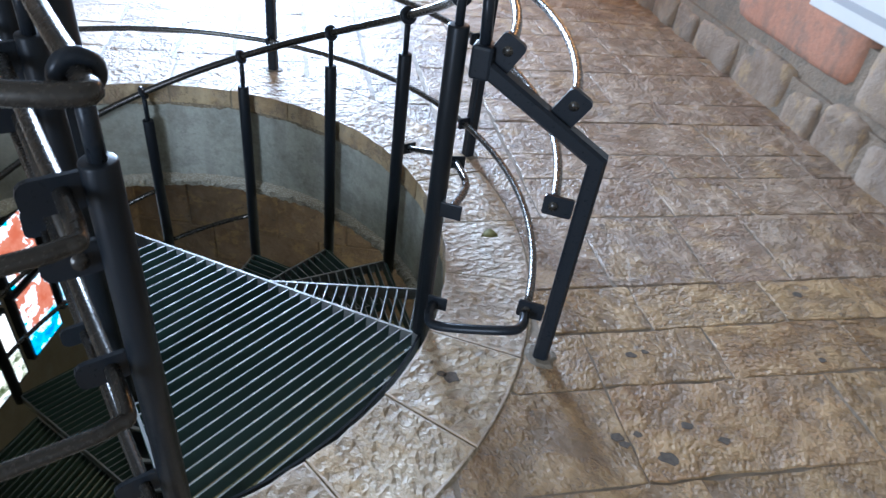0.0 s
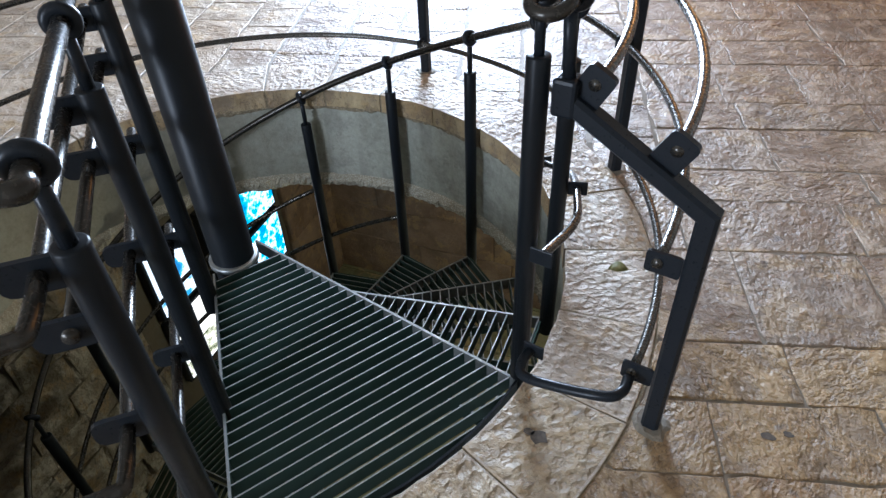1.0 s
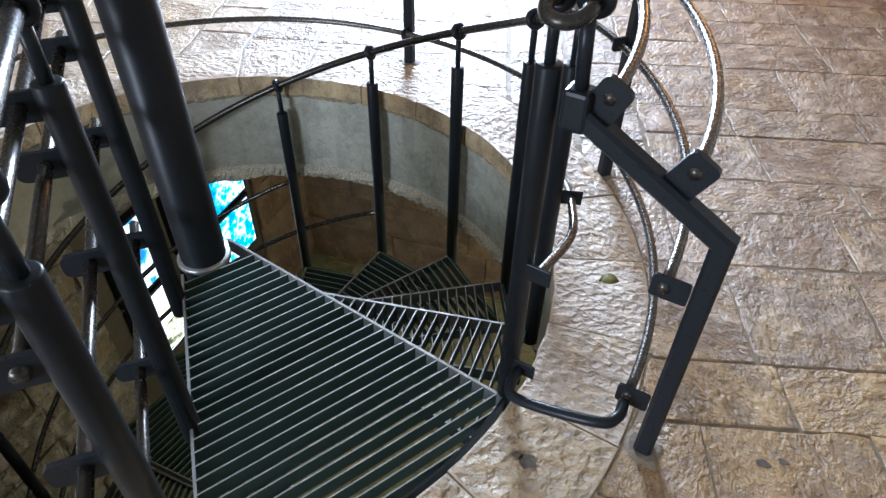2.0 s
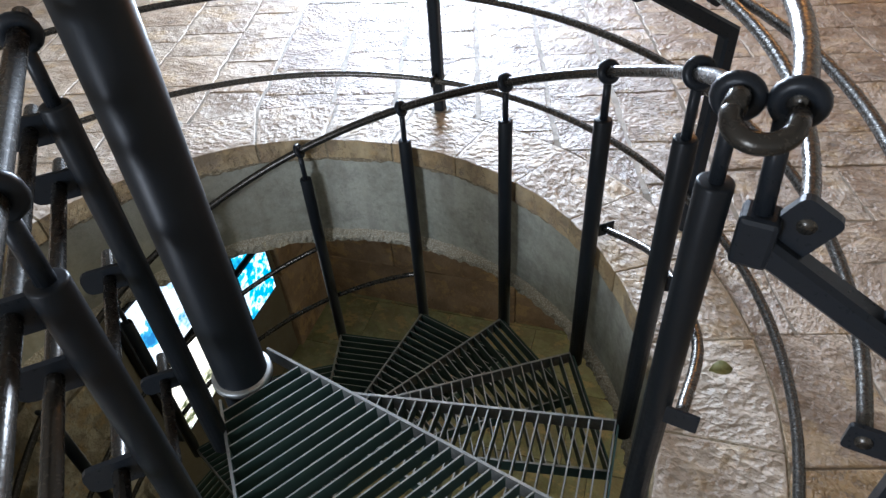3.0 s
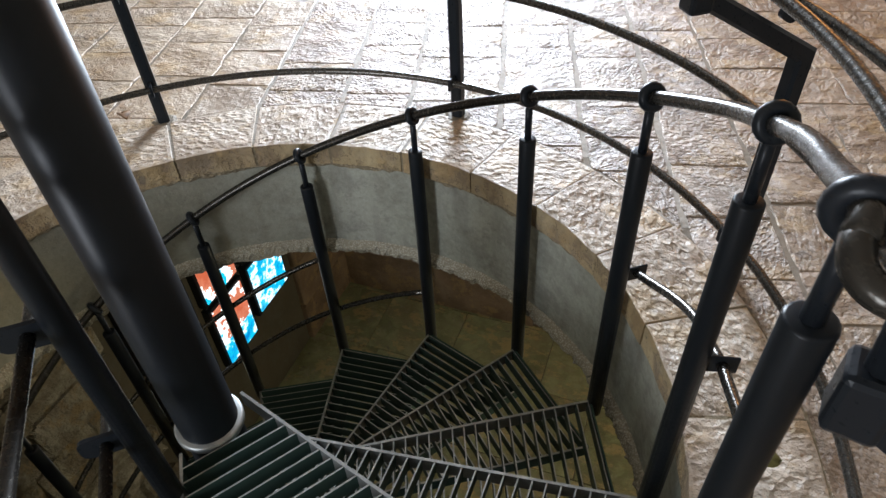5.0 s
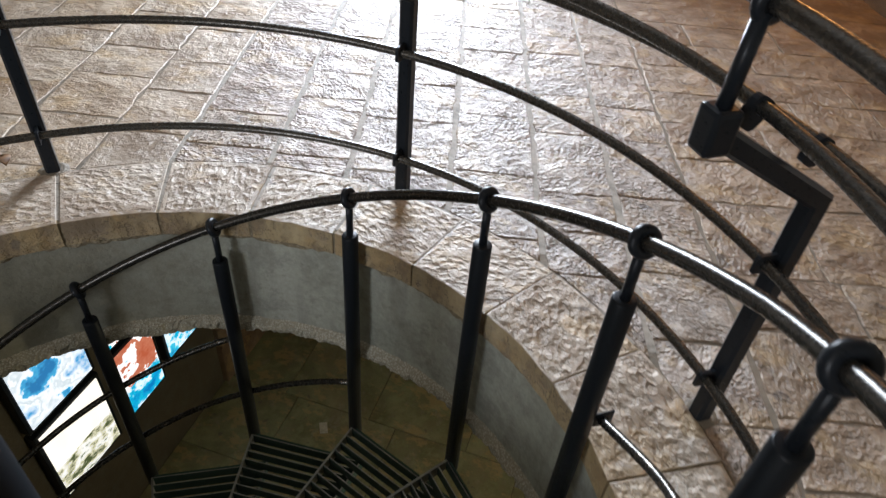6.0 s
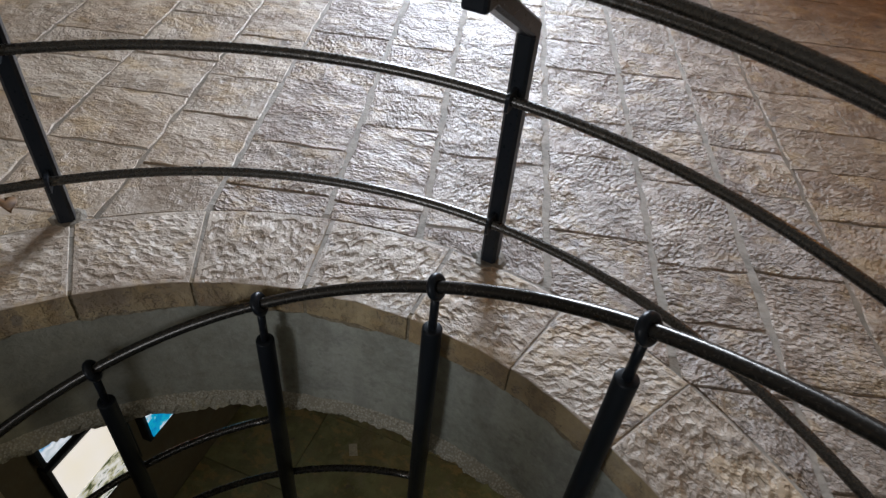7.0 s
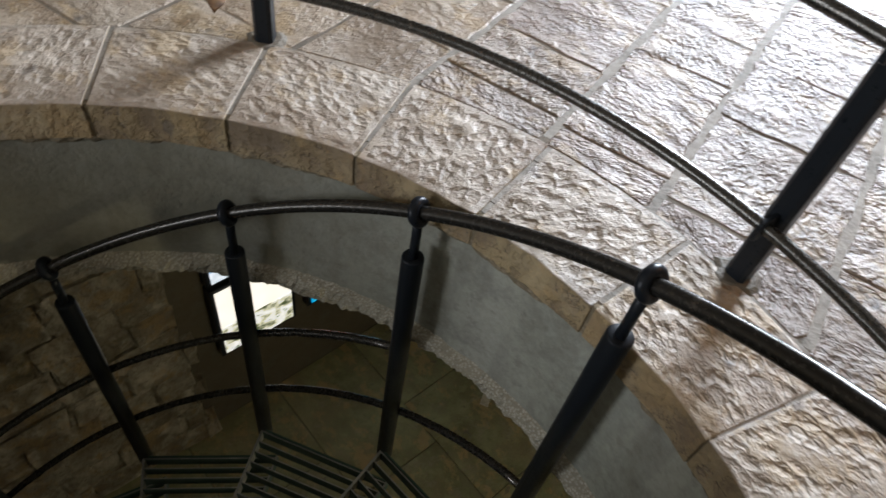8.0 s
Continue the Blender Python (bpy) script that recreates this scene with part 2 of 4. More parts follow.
cellar_stone = stone_material("cellar_stone", [(0.29, 0.2, 0.14), (0.26, 0.175, 0.12), (0.31, 0.22, 0.155)], (0.75, 0.92), 4.0, 0.02, None, 0.0, 0.2, (0.36, 0.26, 0.18), 0.2)
cellar_rubble = stone_material("cellar_rubble", [(0.33, 0.31, 0.23), (0.28, 0.27, 0.2), (0.37, 0.34, 0.25)], (0.75, 0.92), 7.0, 0.04)
cellar_floor = stone_material("cellar_floor_stone", [(0.21, 0.22, 0.105), (0.19, 0.205, 0.095), (0.23, 0.235, 0.115)], (0.55, 0.8), 8.0, 0.006, None, 0.0, 0.35, (0.3, 0.31, 0.18), 0.3)
mortar = concrete_material("lime_mortar", (0.42, 0.38, 0.32), (0.34, 0.3, 0.25), 0.8)
joint_dirt = concrete_material("dirty_joint", (0.2, 0.155, 0.11), (0.29, 0.24, 0.18), 0.9)
earth = concrete_material("dark_mortar", (0.1, 0.085, 0.06), (0.14, 0.115, 0.08), 0.9)
concrete = concrete_material("grey_concrete", (0.43, 0.435, 0.37), (0.285, 0.29, 0.225), 0.75, 0.003, (P(1.12, 148, -0.05), 0.85))
broken = concrete_material("broken_concrete", (0.5, 0.48, 0.42), (0.32, 0.3, 0.25), 0.9, 0.012)
lip_mat = aggregate_material("pale_broken_edge", (0.6, 0.57, 0.47), (0.36, 0.33, 0.25), 150.0)
bedding_mat = aggregate_material("crumbling_bedding", (0.34, 0.28, 0.19), (0.2, 0.16, 0.1), 70.0)
earthy_cement = concrete_material("earthy_cement", (0.24, 0.2, 0.145), (0.17, 0.14, 0.1), 0.7, 0.006)
plaster = concrete_material("cream_plaster", (0.62, 0.56, 0.47), (0.55, 0.49, 0.4), 0.85)
clay = concrete_material("pink_brick", (0.5, 0.24, 0.14), (0.42, 0.19, 0.11), 0.85)
black = paint_material("black_green_paint", (0.012, 0.0145, 0.018), 0.3, 0.0)
post_paint = paint_material("black_post_paint", (0.010, 0.012, 0.0145), 0.36, 0.0)
pipe = paint_material("worn_steel_pipe", (0.075, 0.071, 0.064), 0.27, 0.12, (0.17, 0.155, 0.135), 0.8, 0.0009)
# dark sides and bright tops put some light and shade into the grating's colour
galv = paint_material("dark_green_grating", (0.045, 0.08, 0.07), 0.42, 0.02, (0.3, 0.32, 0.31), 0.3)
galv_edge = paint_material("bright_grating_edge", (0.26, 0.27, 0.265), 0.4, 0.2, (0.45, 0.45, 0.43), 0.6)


hand_pipe = paint_material("worn_black_handrail", (0.045, 0.042, 0.037), 0.26, 0.1, (0.15, 0.135, 0.115), 0.65, 0.0006)


# ---- mesh helpers ----
def part(name, bm, material, parent=None, label="", smooth=False):
    me = bpy.data.meshes.new(name)
    bmesh.ops.recalc_face_normals(bm, faces=bm.faces)
    for f in bm.faces:
        f.smooth = smooth
    bm.to_mesh(me)
    bm.free()
    me.materials.append(material)
    ob = new(name, me)
    if parent:
        ob.parent = parent
    if label:
        ob["label"] = label
    return ob


def thing(name, label, category, kind="", group=""):
    return tagged(new(name), label, category, group, kind)


def box(bm, m, sx, sy, sz, bev=0.0):
    r = bmesh.ops.create_cube(bm, size=1.0, matrix=m @ Matrix.Diagonal((sx, sy, sz, 1)))
    if bev:
        bmesh.ops.bevel(bm, geom=list({e for v in r["verts"] for e in v.link_edges}), offset=bev, segments=2, affect="EDGES", profile=0.5)


def prism(bm, pts, z0, z1):
    """An upright block on a closed outline."""
    lo = [bm.verts.new((x, y, z0)) for x, y in pts]
    hi = [bm.verts.new((x, y, z1)) for x, y in pts]
    bm.faces.new(hi), bm.faces.new(lo[::-1])
    for i in range(len(pts)):
        j = (i + 1) % len(pts)
        bm.faces.new((lo[i], lo[j], hi[j], hi[i]))


def slab_piece(pts, z0, z1, bev=0.008, tilt=(0, 0), margin=0.0):
    """A stone on an outline, with a worn arris and a slightly sloping top."""
    bm = bmesh.new()
    cx, cy = sum(p[0] for p in pts) / len(pts), sum(p[1] for p in pts) / len(pts)
    rings = []
    for z, f in ((z0, 0.0), (z1 - bev, 0.0), (z1, bev)) + (((z1 + 0.0004, bev + margin),) if margin else ()):
        ring = []
        for i, (x, y) in enumerate(pts):
            d = math.hypot(x - cx, y - cy)
            k = 1 - f * 1.4 / max(d, 0.02)
            px, py = cx + (x - cx) * k, cy + (y - cy) * k
            ring.append(bm.verts.new((px, py, z + (tilt[0] * (px - cx) + tilt[1] * (py - cy) if z > z0 else 0))))
        rings.append(ring)
    for a, b in zip(rings, rings[1:]):
        for i in range(len(pts)):
            j = (i + 1) % len(pts)
            bm.faces.new((a[i], a[j], b[j], b[i]))
    bm.faces.new(rings[-1])
    return bm


def tube(bm, pts, r, sides=10, caps=True, closed=False):
    """A round bar along a line of points."""
    pts = [Vector(p) for p in pts]
    n = len(pts)
    prev, rings = None, []
    for i, p in enumerate(pts):
        if closed:
            t = (pts[(i + 1) % n] - pts[i - 1]).normalized()
        else:
            t = (pts[min(i + 1, n - 1)] - pts[max(i - 1, 0)]).normalized()
        if prev is None:
            up = Vector((0, 0, 1)) if abs(t.z) < 0.9 else Vector((1, 0, 0))
            a = t.cross(up).normalized()
        else:
            a = (prev - t * prev.dot(t)).normalized()
        prev = a
        b = t.cross(a)
        rr = r[i] if isinstance(r, (list, tuple)) else r
        rings.append([bm.verts.new(p + (a * math.cos(2 * math.pi * k / sides) + b * math.sin(2 * math.pi * k / sides)) * rr) for k in range(sides)])
    pairs = list(zip(rings, rings[1:])) + ([(rings[-1], rings[0])] if closed else [])
    for x, y in pairs:
        for k in range(sides):
            bm.faces.new((x[k], x[(k + 1) % sides], y[(k + 1) % sides], y[k]))
    if caps and not closed:
        bm.faces.new(rings[0][::-1]), bm.faces.new(rings[-1])


def post_tube(bm, x, y, z0, z1, r, sides=16, lip=0.004):
    tube(bm, [(x, y, z0), (x, y, z1 - lip), (x, y, z1 - lip * 0.3), (x, y, z1)], [r, r, r - lip * 0.3, r - lip], sides)


def smooth_line(pts, steps=8):
    """A rounded line through the points."""
    pts = [Vector(p) for p in pts]
    ext = [pts[0] * 2 - pts[1]] + pts + [pts[-1] * 2 - pts[-2]]
    out = []
    for i in range(1, len(ext) - 2):
        p0, p1, p2, p3 = ext[i - 1:i + 3]
        for k in range(steps):
            t = k / steps
            out.append(0.5 * ((2 * p1) + (p2 - p0) * t + (2 * p0 - 5 * p1 + 4 * p2 - p3) * t * t + (3 * p1 - p0 - 3 * p2 + p3) * t ** 3))
    return out + [pts[-1]]


def collar(bm, place, axis, big=0.021, small=0.0115):
    """A heavy ring round a rail."""
    axis = Vector(axis).normalized()
    a = axis.orthogonal().normalized()
    b = axis.cross(a)
    tube(bm, [Vector(place) + (a * math.cos(2 * math.pi * k / 18) + b * math.sin(2 * math.pi * k / 18)) * big for k in range(18)], small, 8, closed=True)


def frame_at(place, xdir, zdir=(0, 0, 1)):
    x = Vector(xdir).normalized()
    z = Vector(zdir)
    z = (z - x * z.dot(x)).normalized()
    y = z.cross(x)
    m = Matrix((x, y, z)).transposed().to_4x4()
    m.translation = Vector(place)
    return m


def plate(name, place, normal, w, h, parent, material=None, t=0.006):
    """A small steel lug with rounded corners, facing along normal."""
    bm = bmesh.new()
    box(bm, frame_at(place, normal), t, w, h, 0.0025)
    return part(name, bm, material or black, parent)


def rounded_plate(bm, m, w, h, t, r):
    """A plate across the frame's x, with rounded corners."""
    out = []
    for sx, sz, a0 in ((1, 1, 0), (-1, 1, 90), (-1, -1, 180), (1, -1, 270)):
        for k in range(4):
            a = radians(a0 + 30 * k)
            out.append((sx * (w / 2 - r) + r * math.cos(a), sz * (h / 2 - r) + r * math.sin(a)))
    sides = [[bm.verts.new(m @ Vector((x, y, z))) for y, z in out] for x in (-t / 2, t / 2)]
    bm.faces.new(sides[0][::-1]), bm.faces.new(sides[1])
    for i in range(len(out)):
        j = (i + 1) % len(out)
        bm.faces.new((sides[0][i], sides[0][j], sides[1][j], sides[1][i]))


# ---- upper room: walls and ceiling ----
U0, U1, S0, S1, ROOF = -4.2, 2.98, -2.6, 7.6, 3.3


def wall_box(name, u0, u1, s0, s1, z0, z1, material, label="plain plastered stone wall"):
    bm = bmesh.new()
    prism(bm, [W(u, s).xy for u, s in ((u0, s0), (u1, s0), (u1, s1), (u0, s1))], z0, z1)
    return tagged(part(name, bm, material), label, "wall", kind="structure")


wall_box("wall_east", U1, U1 + 0.4, S0 - 0.4, S1 + 0.4, -0.05, ROOF, plaster, "cream plastered wall above rough stone footing")
wall_box("wall_west", U0 - 0.4, U0, S0 - 0.4, S1 + 0.4, -0.05, ROOF, plaster)
# north wall round the big window, south wall round the added, unseen doorway
wall_box("wall_north", U0, -0.65, S1, S1 + 0.4, -0.05, ROOF, plaster)
wall_box("wall_north", 0.85, U1, S1, S1 + 0.4, -0.05, ROOF, plaster)
wall_box("wall_north", -0.65, 0.85, S1, S1 + 0.4, 2.9, ROOF, plaster)
wall_box("wall_north", -0.65, 0.85, S1, S1 + 0.4, -0.05, 0.35, plaster)
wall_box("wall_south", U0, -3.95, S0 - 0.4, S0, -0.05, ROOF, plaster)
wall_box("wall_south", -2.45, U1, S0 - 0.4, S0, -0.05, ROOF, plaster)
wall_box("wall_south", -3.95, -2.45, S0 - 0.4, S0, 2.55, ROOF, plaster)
bm = bmesh.new()
prism(bm, [W(u, s).xy for u, s in ((U0 - 0.4, S0 - 0.4), (U1 + 0.4, S0 - 0.4), (U1 + 0.4, S1 + 0.4), (U0 - 0.4, S1 + 0.4))], ROOF, ROOF + 0.3)
tagged(part("ceiling", bm, plaster), "cream plastered ceiling", "ceiling", kind="structure")

# ---- floor bed, slab and the round opening ----
floor = tagged(new("floor"), "worn beige stone paving with a round opening", "floor", kind="structure")


def pierced_sheet(bm, outline, z, r=HOLE + 0.03, steps=96):
    """A flat sheet with the round opening: strips from the circle to the outline."""
    inner = [P(r, 360 * i / steps, z) for i in range(steps)]
    outer = []
    for i in range(steps):
        a = radians(360 * i / steps)
        d = Vector((math.cos(a), math.sin(a)))
        best = 1e9
        for j in range(len(outline)):
            p, q = Vector(outline[j]) - Vector((CX, CY)), Vector(outline[(j + 1) % len(outline)]) - Vector((CX, CY))
            e = q - p
            den = d.x * e.y - d.y * e.x
            if abs(den) < 1e-9:
                continue
            t = (p.x * e.y - p.y * e.x) / den
            k = (p.x * d.y - p.y * d.x) / den
            if t > 0 and -1e-6 <= k <= 1 + 1e-6:
                best = min(best, t)
        outer.append(Vector((CX + d.x * best, CY + d.y * best, z)))
    a = [bm.verts.new(p) for p in inner]
    b = [bm.verts.new(p) for p in outer]
    for i in range(steps):
        j = (i + 1) % steps
        bm.faces.new((a[i], a[j], b[j], b[i]))
    return a


OUT = [W(u, s).xy[:] for u, s in ((U0 - 0.3, S0 - 0.3), (U1 + 0.3, S0 - 0.3), (U1 + 0.3, S1 + 0.3), (U0 - 0.3, S1 + 0.3))]
bm = bmesh.new()
pierced_sheet(bm, OUT, -0.0045)
part("mortar_bed", bm, joint_dirt, floor)

shaft = tagged(new("shaft_lining"), "grey concrete lining of the round stair opening", "shaft lining", kind="structure")
bm = bmesh.new()
steps = 120
rings = []
for z, r, am in ((-STONE, HOLE + 0.022, 0), (-0.2, HOLE + 0.02, 0.002), (-0.36, HOLE + 0.022, 0.003), (-0.5, HOLE + 0.02, 0.003)):
    rings.append([bm.verts.new(P(r + am * noise.noise((i * 0.31, z * 9, 2.0)), 360 * i / steps, z + (0.012 * noise.noise((i * 0.4, 7, 1)) if z == -0.5 else 0))) for i in range(steps)])
for a, b in zip(rings, rings[1:]):
    for i in range(steps):
        bm.faces.new((a[i], a[(i + 1) % steps], b[(i + 1) % steps], b[i]))
part("concrete_face", bm, concrete, shaft, smooth=True)


def ragged_ring(bm, profile, count, seed):
    """A rough band round the opening; profile: height, radius, roughness across and up."""
    rings = []
    for z, r, am, up in profile:
        ring = []
        for i in range(count):
            q = P(1.0, 360 * i / count, z * 3.0)
            coarse = noise.noise(q * 9.0 + Vector((seed, 0, 0)))
            fine = noise.noise(q * 42.0 + Vector((0, seed, 0)))
            grain = noise.noise(q * 95.0 + Vector((0, 0, seed)))
            ring.append(bm.verts.new(P(r + am * (0.6 * coarse + 0.8 * fine + 0.5 * grain), 360 * i / count, z + up * (0.8 * coarse + 0.7 * fine))))
        rings.append(ring)
    for a, b in zip(rings, rings[1:]):
        for i in range(count):
            j = (i + 1) % count
            bm.faces.new((a[i], a[j], b[j], b[i]))


bm = bmesh.new()
ragged_ring(bm, ((-0.45, HOLE + 0.034, 0, 0), (-0.478, HOLE + 0.02, 0.01, 0.014), (-0.49, HOLE + 0.004, 0.014, 0.014), (-0.505, HOLE - 0.004, 0.016, 0.01),
                 (-0.52, HOLE - 0.002, 0.018, 0.008), (-0.537, HOLE + 0.004, 0.018, 0.008), (-0.552, HOLE + 0.016, 0.014, 0.006), (SLAB, HOLE + 0.06, 0, 0)), 640, 5.0)
part("broken_lip", bm, lip_mat, shaft, "rough broken concrete edge")
bm = bmesh.new()
ragged_ring(bm, ((-STONE + 0.01, HOLE + 0.022, 0, 0), (-STONE - 0.004, HOLE + 0.01, 0.008, 0.004), (-STONE - 0.014, HOLE + 0.012, 0.008, 0.01), (-STONE - 0.026, HOLE + 0.024, 0.004, 0.016)), 420, 11.0)
part("bedding_mortar", bm, bedding_mat, shaft, "crumbling brown bedding mortar")
bm = bmesh.new()
pierced_sheet(bm, OUT, SLAB, HOLE + 0.045)
tagged(part("ceiling", bm, broken), "rough concrete ceiling of the basement", "ceiling", kind="structure")

# ---- basement ----
BX0, BX1, BY0, BY1 = -2.82, 2.4, -0.6, 5.78


def cellar_wall(name, x0, x1, y0, y1):
    bm = bmesh.new()
    prism(bm, [(x0, y0), (x1, y0), (x1, y1), (x0, y1)], LOW - 0.1, SLAB)
    return tagged(part(name, bm, earth), "dark rough stone basement wall", "wall", kind="structure")


cellar_west = cellar_wall("wall_west", BX0 - 0.3, BX0, BY0 - 0.3, BY1 + 0.3)
cellar_wall("wall_east", BX1, BX1 + 0.3, BY0 - 0.3, BY1 + 0.3)
cellar_north = cellar_wall("wall_north", BX0, BX1, BY1, BY1 + 0.3)
cellar_wall("wall_south", BX0, BX1, BY0 - 0.3, BY0)
bm = bmesh.new()
prism(bm, [(BX0, BY0), (BX1, BY0), (BX1, BY1), (BX0, BY1)], LOW - 0.1, LOW - 0.012)
low_floor = tagged(part("floor", bm, earth), "worn stone slab floor of the basement", "floor", kind="structure")


# ---- spiral staircase ----
stair = thing("spiral_staircase", "black painted steel spiral staircase with open grating treads", "staircase")
TREAD0 = -0.035
COL = 0.07
AX, AY = -0.745, 2.004       # the column stands a little off the axis of the treads


def edge_line(a, side, r0, r1):
    """A tread's edge: it leaves the collar at its flank and ends on the rim at a degrees."""
    return P(r0, a + side).xy, P(r1, a).xy


def bar_in_tread(e0, e1, r1, off, bis):
    """The stretch of a grating bar inside a tread: at distance off along the bisector, running across it."""
    n = Vector((math.cos(radians(bis)), math.sin(radians(bis))))
    t = Vector((-n.y, n.x))
    c = Vector((CX, CY))
    ends = []
    for p, q in (e0, e1):
        d0, d1 = (p - c).dot(n), (q - c).dot(n)
        k = (off - d0) / (d1 - d0)
        ends.append((p + (q - p) * k - c).dot(t))
    if off >= r1:
        return None
    w = math.sqrt(r1 * r1 - off * off)
    lo, hi = max(ends[0], -w), min(ends[1], w)
    if hi - lo < 0.02:
        return None
    return c + n * off + t * lo, c + n * off + t * hi


def flat_bar(bm, p, q, z0, z1, w):
    d = (Vector(q) - Vector(p)).normalized()
    s = Vector((-d.y, d.x)) * w / 2
    prism(bm, [(Vector(p) - s)[:], (Vector(q) - s)[:], (Vector(q) + s)[:], (Vector(p) + s)[:]], z0, z1)


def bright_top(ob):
    """Upper faces take the bright metal: trodden wear plus window light put into the colour."""
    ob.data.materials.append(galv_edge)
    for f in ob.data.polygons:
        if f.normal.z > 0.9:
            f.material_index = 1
    return ob


def tread(name, e0, e1, a0, a1, z, single, r1=1.045, label="", curved=False):
    """A wedge of open grating: bearing bars, two edge bars and an outer one, curved on the landing."""
    bis = (a0 + a1) / 2
    holder = new(name)
    holder.parent = stair
    if label:
        holder["label"] = label
    for (p, q), nm, h in ((e1, "nosing", 0.05), (e0, "rear_edge", 0.048)):
        bm = bmesh.new()
        flat_bar(bm, p, q, z - h, z + 0.001, 0.0075)
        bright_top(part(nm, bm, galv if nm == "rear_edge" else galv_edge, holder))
    bm = bmesh.new()
    limit = r1 - 0.004
    if curved:
        m = max(4, int((a1 - a0) / 3))
        arc = [P(r1 + 0.004, a0 + (a1 - a0) * i / m).xy[:] for i in range(m + 1)]
        arc += [P(r1 - 0.003, a1 - (a1 - a0) * i / m).xy[:] for i in range(m + 1)]
        prism(bm, arc, z - 0.05, z + 0.002)
        part("outer_band", bm, black, holder)
    else:
        flat_bar(bm, P(r1, a0).xy, P(r1, a1).xy, z - 0.04, z, 0.006)
        part("outer_edge", bm, galv, holder)
        limit = r1 * math.cos(radians(a1 - a0) / 2) - 0.004
    off, joined = 0.105, bmesh.new()
    while off < limit:
        seg = bar_in_tread(e0, e1, r1 - 0.004, off, bis)
        if seg:
            b = bmesh.new() if single else joined
            flat_bar(b, seg[0], seg[1], z - 0.048, z, 0.0042)
            if single:
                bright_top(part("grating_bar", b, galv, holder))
        off += 0.0362
    if single:
        joined.free()
    else:
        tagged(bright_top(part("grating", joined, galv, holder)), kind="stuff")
    return holder


def hub(z, r=COL + 0.013, h=0.012):
    bm = bmesh.new()
    x, y = AX, AY
    tube(bm, [(x, y, z - h), (x, y, z + 0.003), (x, y, z + 0.006)], [r, r, r - 0.005], 28)
    return part("collar", bm, galv_edge, stair, "bright welded collar round the column", True)


def stair_post(a, r, top, foot, ring_axis, z_rail):
    """A railing upright: tube, thin pin and the ring that holds the handrail."""
    x, y, _ = P(r, a)
    bm = bmesh.new()
    post_tube(bm, x, y, foot, top, 0.0245)
    p = part("post", bm, post_paint, stair, smooth=True)
    bm = bmesh.new()
    tube(bm, [(x, y, top - 0.004), (x, y, z_rail - 0.012)], 0.0105, 12)
    part("pin", bm, black, p, smooth=True)
    bm = bmesh.new()
    collar(bm, (x, y, z_rail), ring_axis)
    part("ring", bm, black, p, smooth=True)
    return p


bm = bmesh.new()
tube(bm, [(AX, AY, LOW), (AX, AY, 2.6)], COL, 32)
part("column", bm, post_paint, stair, "thick black central column", True)
tread("landing", edge_line(-57.0, -38, 0.13, 1.075), edge_line(-12.3, 79, 0.07, 1.07), -57, -12.3, TREAD0, True, 1.075, "grey galvanised grating landing with bright edges", True)
hub(TREAD0)
for k in range(1, 18):
    a0, a1 = -12 + 24 * (k - 1) - 2, -12 + 24 * k
    tread("tread", edge_line(a0, 20, 0.09, 1.045), edge_line(a1, 69, 0.09, 1.045), a0, a1, TREAD0 - RISE * k, k <= 5)
    hub(TREAD0 - RISE * k)

RP = 1.062
HR = 1.045 - 0.91       # handrail above a post's top


def helix(r, k, dz):
    return P(r, -12 + 24 * k, TREAD0 - RISE * k + dz)


LOOP_Z = 1.015


def tangent(a):
    return P(1, a + 90) - P(0, 0)


for k in range(0, 18):
    z = TREAD0 - RISE * k
    if k == 0:
        stair_post(-11.2, 1.07, 0.897, z - 0.06, tangent(-11.2), LOOP_Z)
        continue
    axis = P(1, -12 + 24 * k + 90) - P(0, 0) + Vector((0, 0, -RISE / 0.44 if k else -0.1))
    stair_post(-12 + 24 * k, RP, z + 0.943, z - 0.06, axis, z + 0.943 + HR)

RB = 1.135               # where the landing frames carry the top rail
t12 = P(1, -101.2) - P(0, 0)          # away from the stair, along the rim, at the entrance
n0, b0 = P(1.07, -11.2, LOOP_Z), P(1.137, -11.2, LOOP_Z)
bm = bmesh.new()
line = [helix(RP, 17 - i / 4, 0.943 + HR) for i in range(0, 64)]
line += [helix(RP, 0.75, 0.943 + HR - 0.004), helix(RP, 0.4, 0.943 + 0.118), n0 + Vector((0, 0, 0.004)), n0 + t12 * 0.035]
tube(bm, smooth_line(line, 3), 0.0145, 12)
part("handrail", bm, hand_pipe, stair, "worn dark steel handrail", True)
bm = bmesh.new()
mid = (n0 + b0) / 2
radial = (b0 - n0).normalized()
pts = [n0 + t12 * 0.02]
for i in range(9):
    q = math.pi * i / 8
    pts.append(mid - radial * 0.034 * math.cos(q) + t12 * (0.04 + 0.033 * math.sin(q)) - Vector((0, 0, 0.012 * math.sin(q))))
pts.append(b0 + t12 * 0.02)
tube(bm, smooth_line(pts, 3), 0.0132, 14)
part("handrail_loop", bm, hand_pipe, stair, "glossy black bend joining stair rail to floor rail", True)

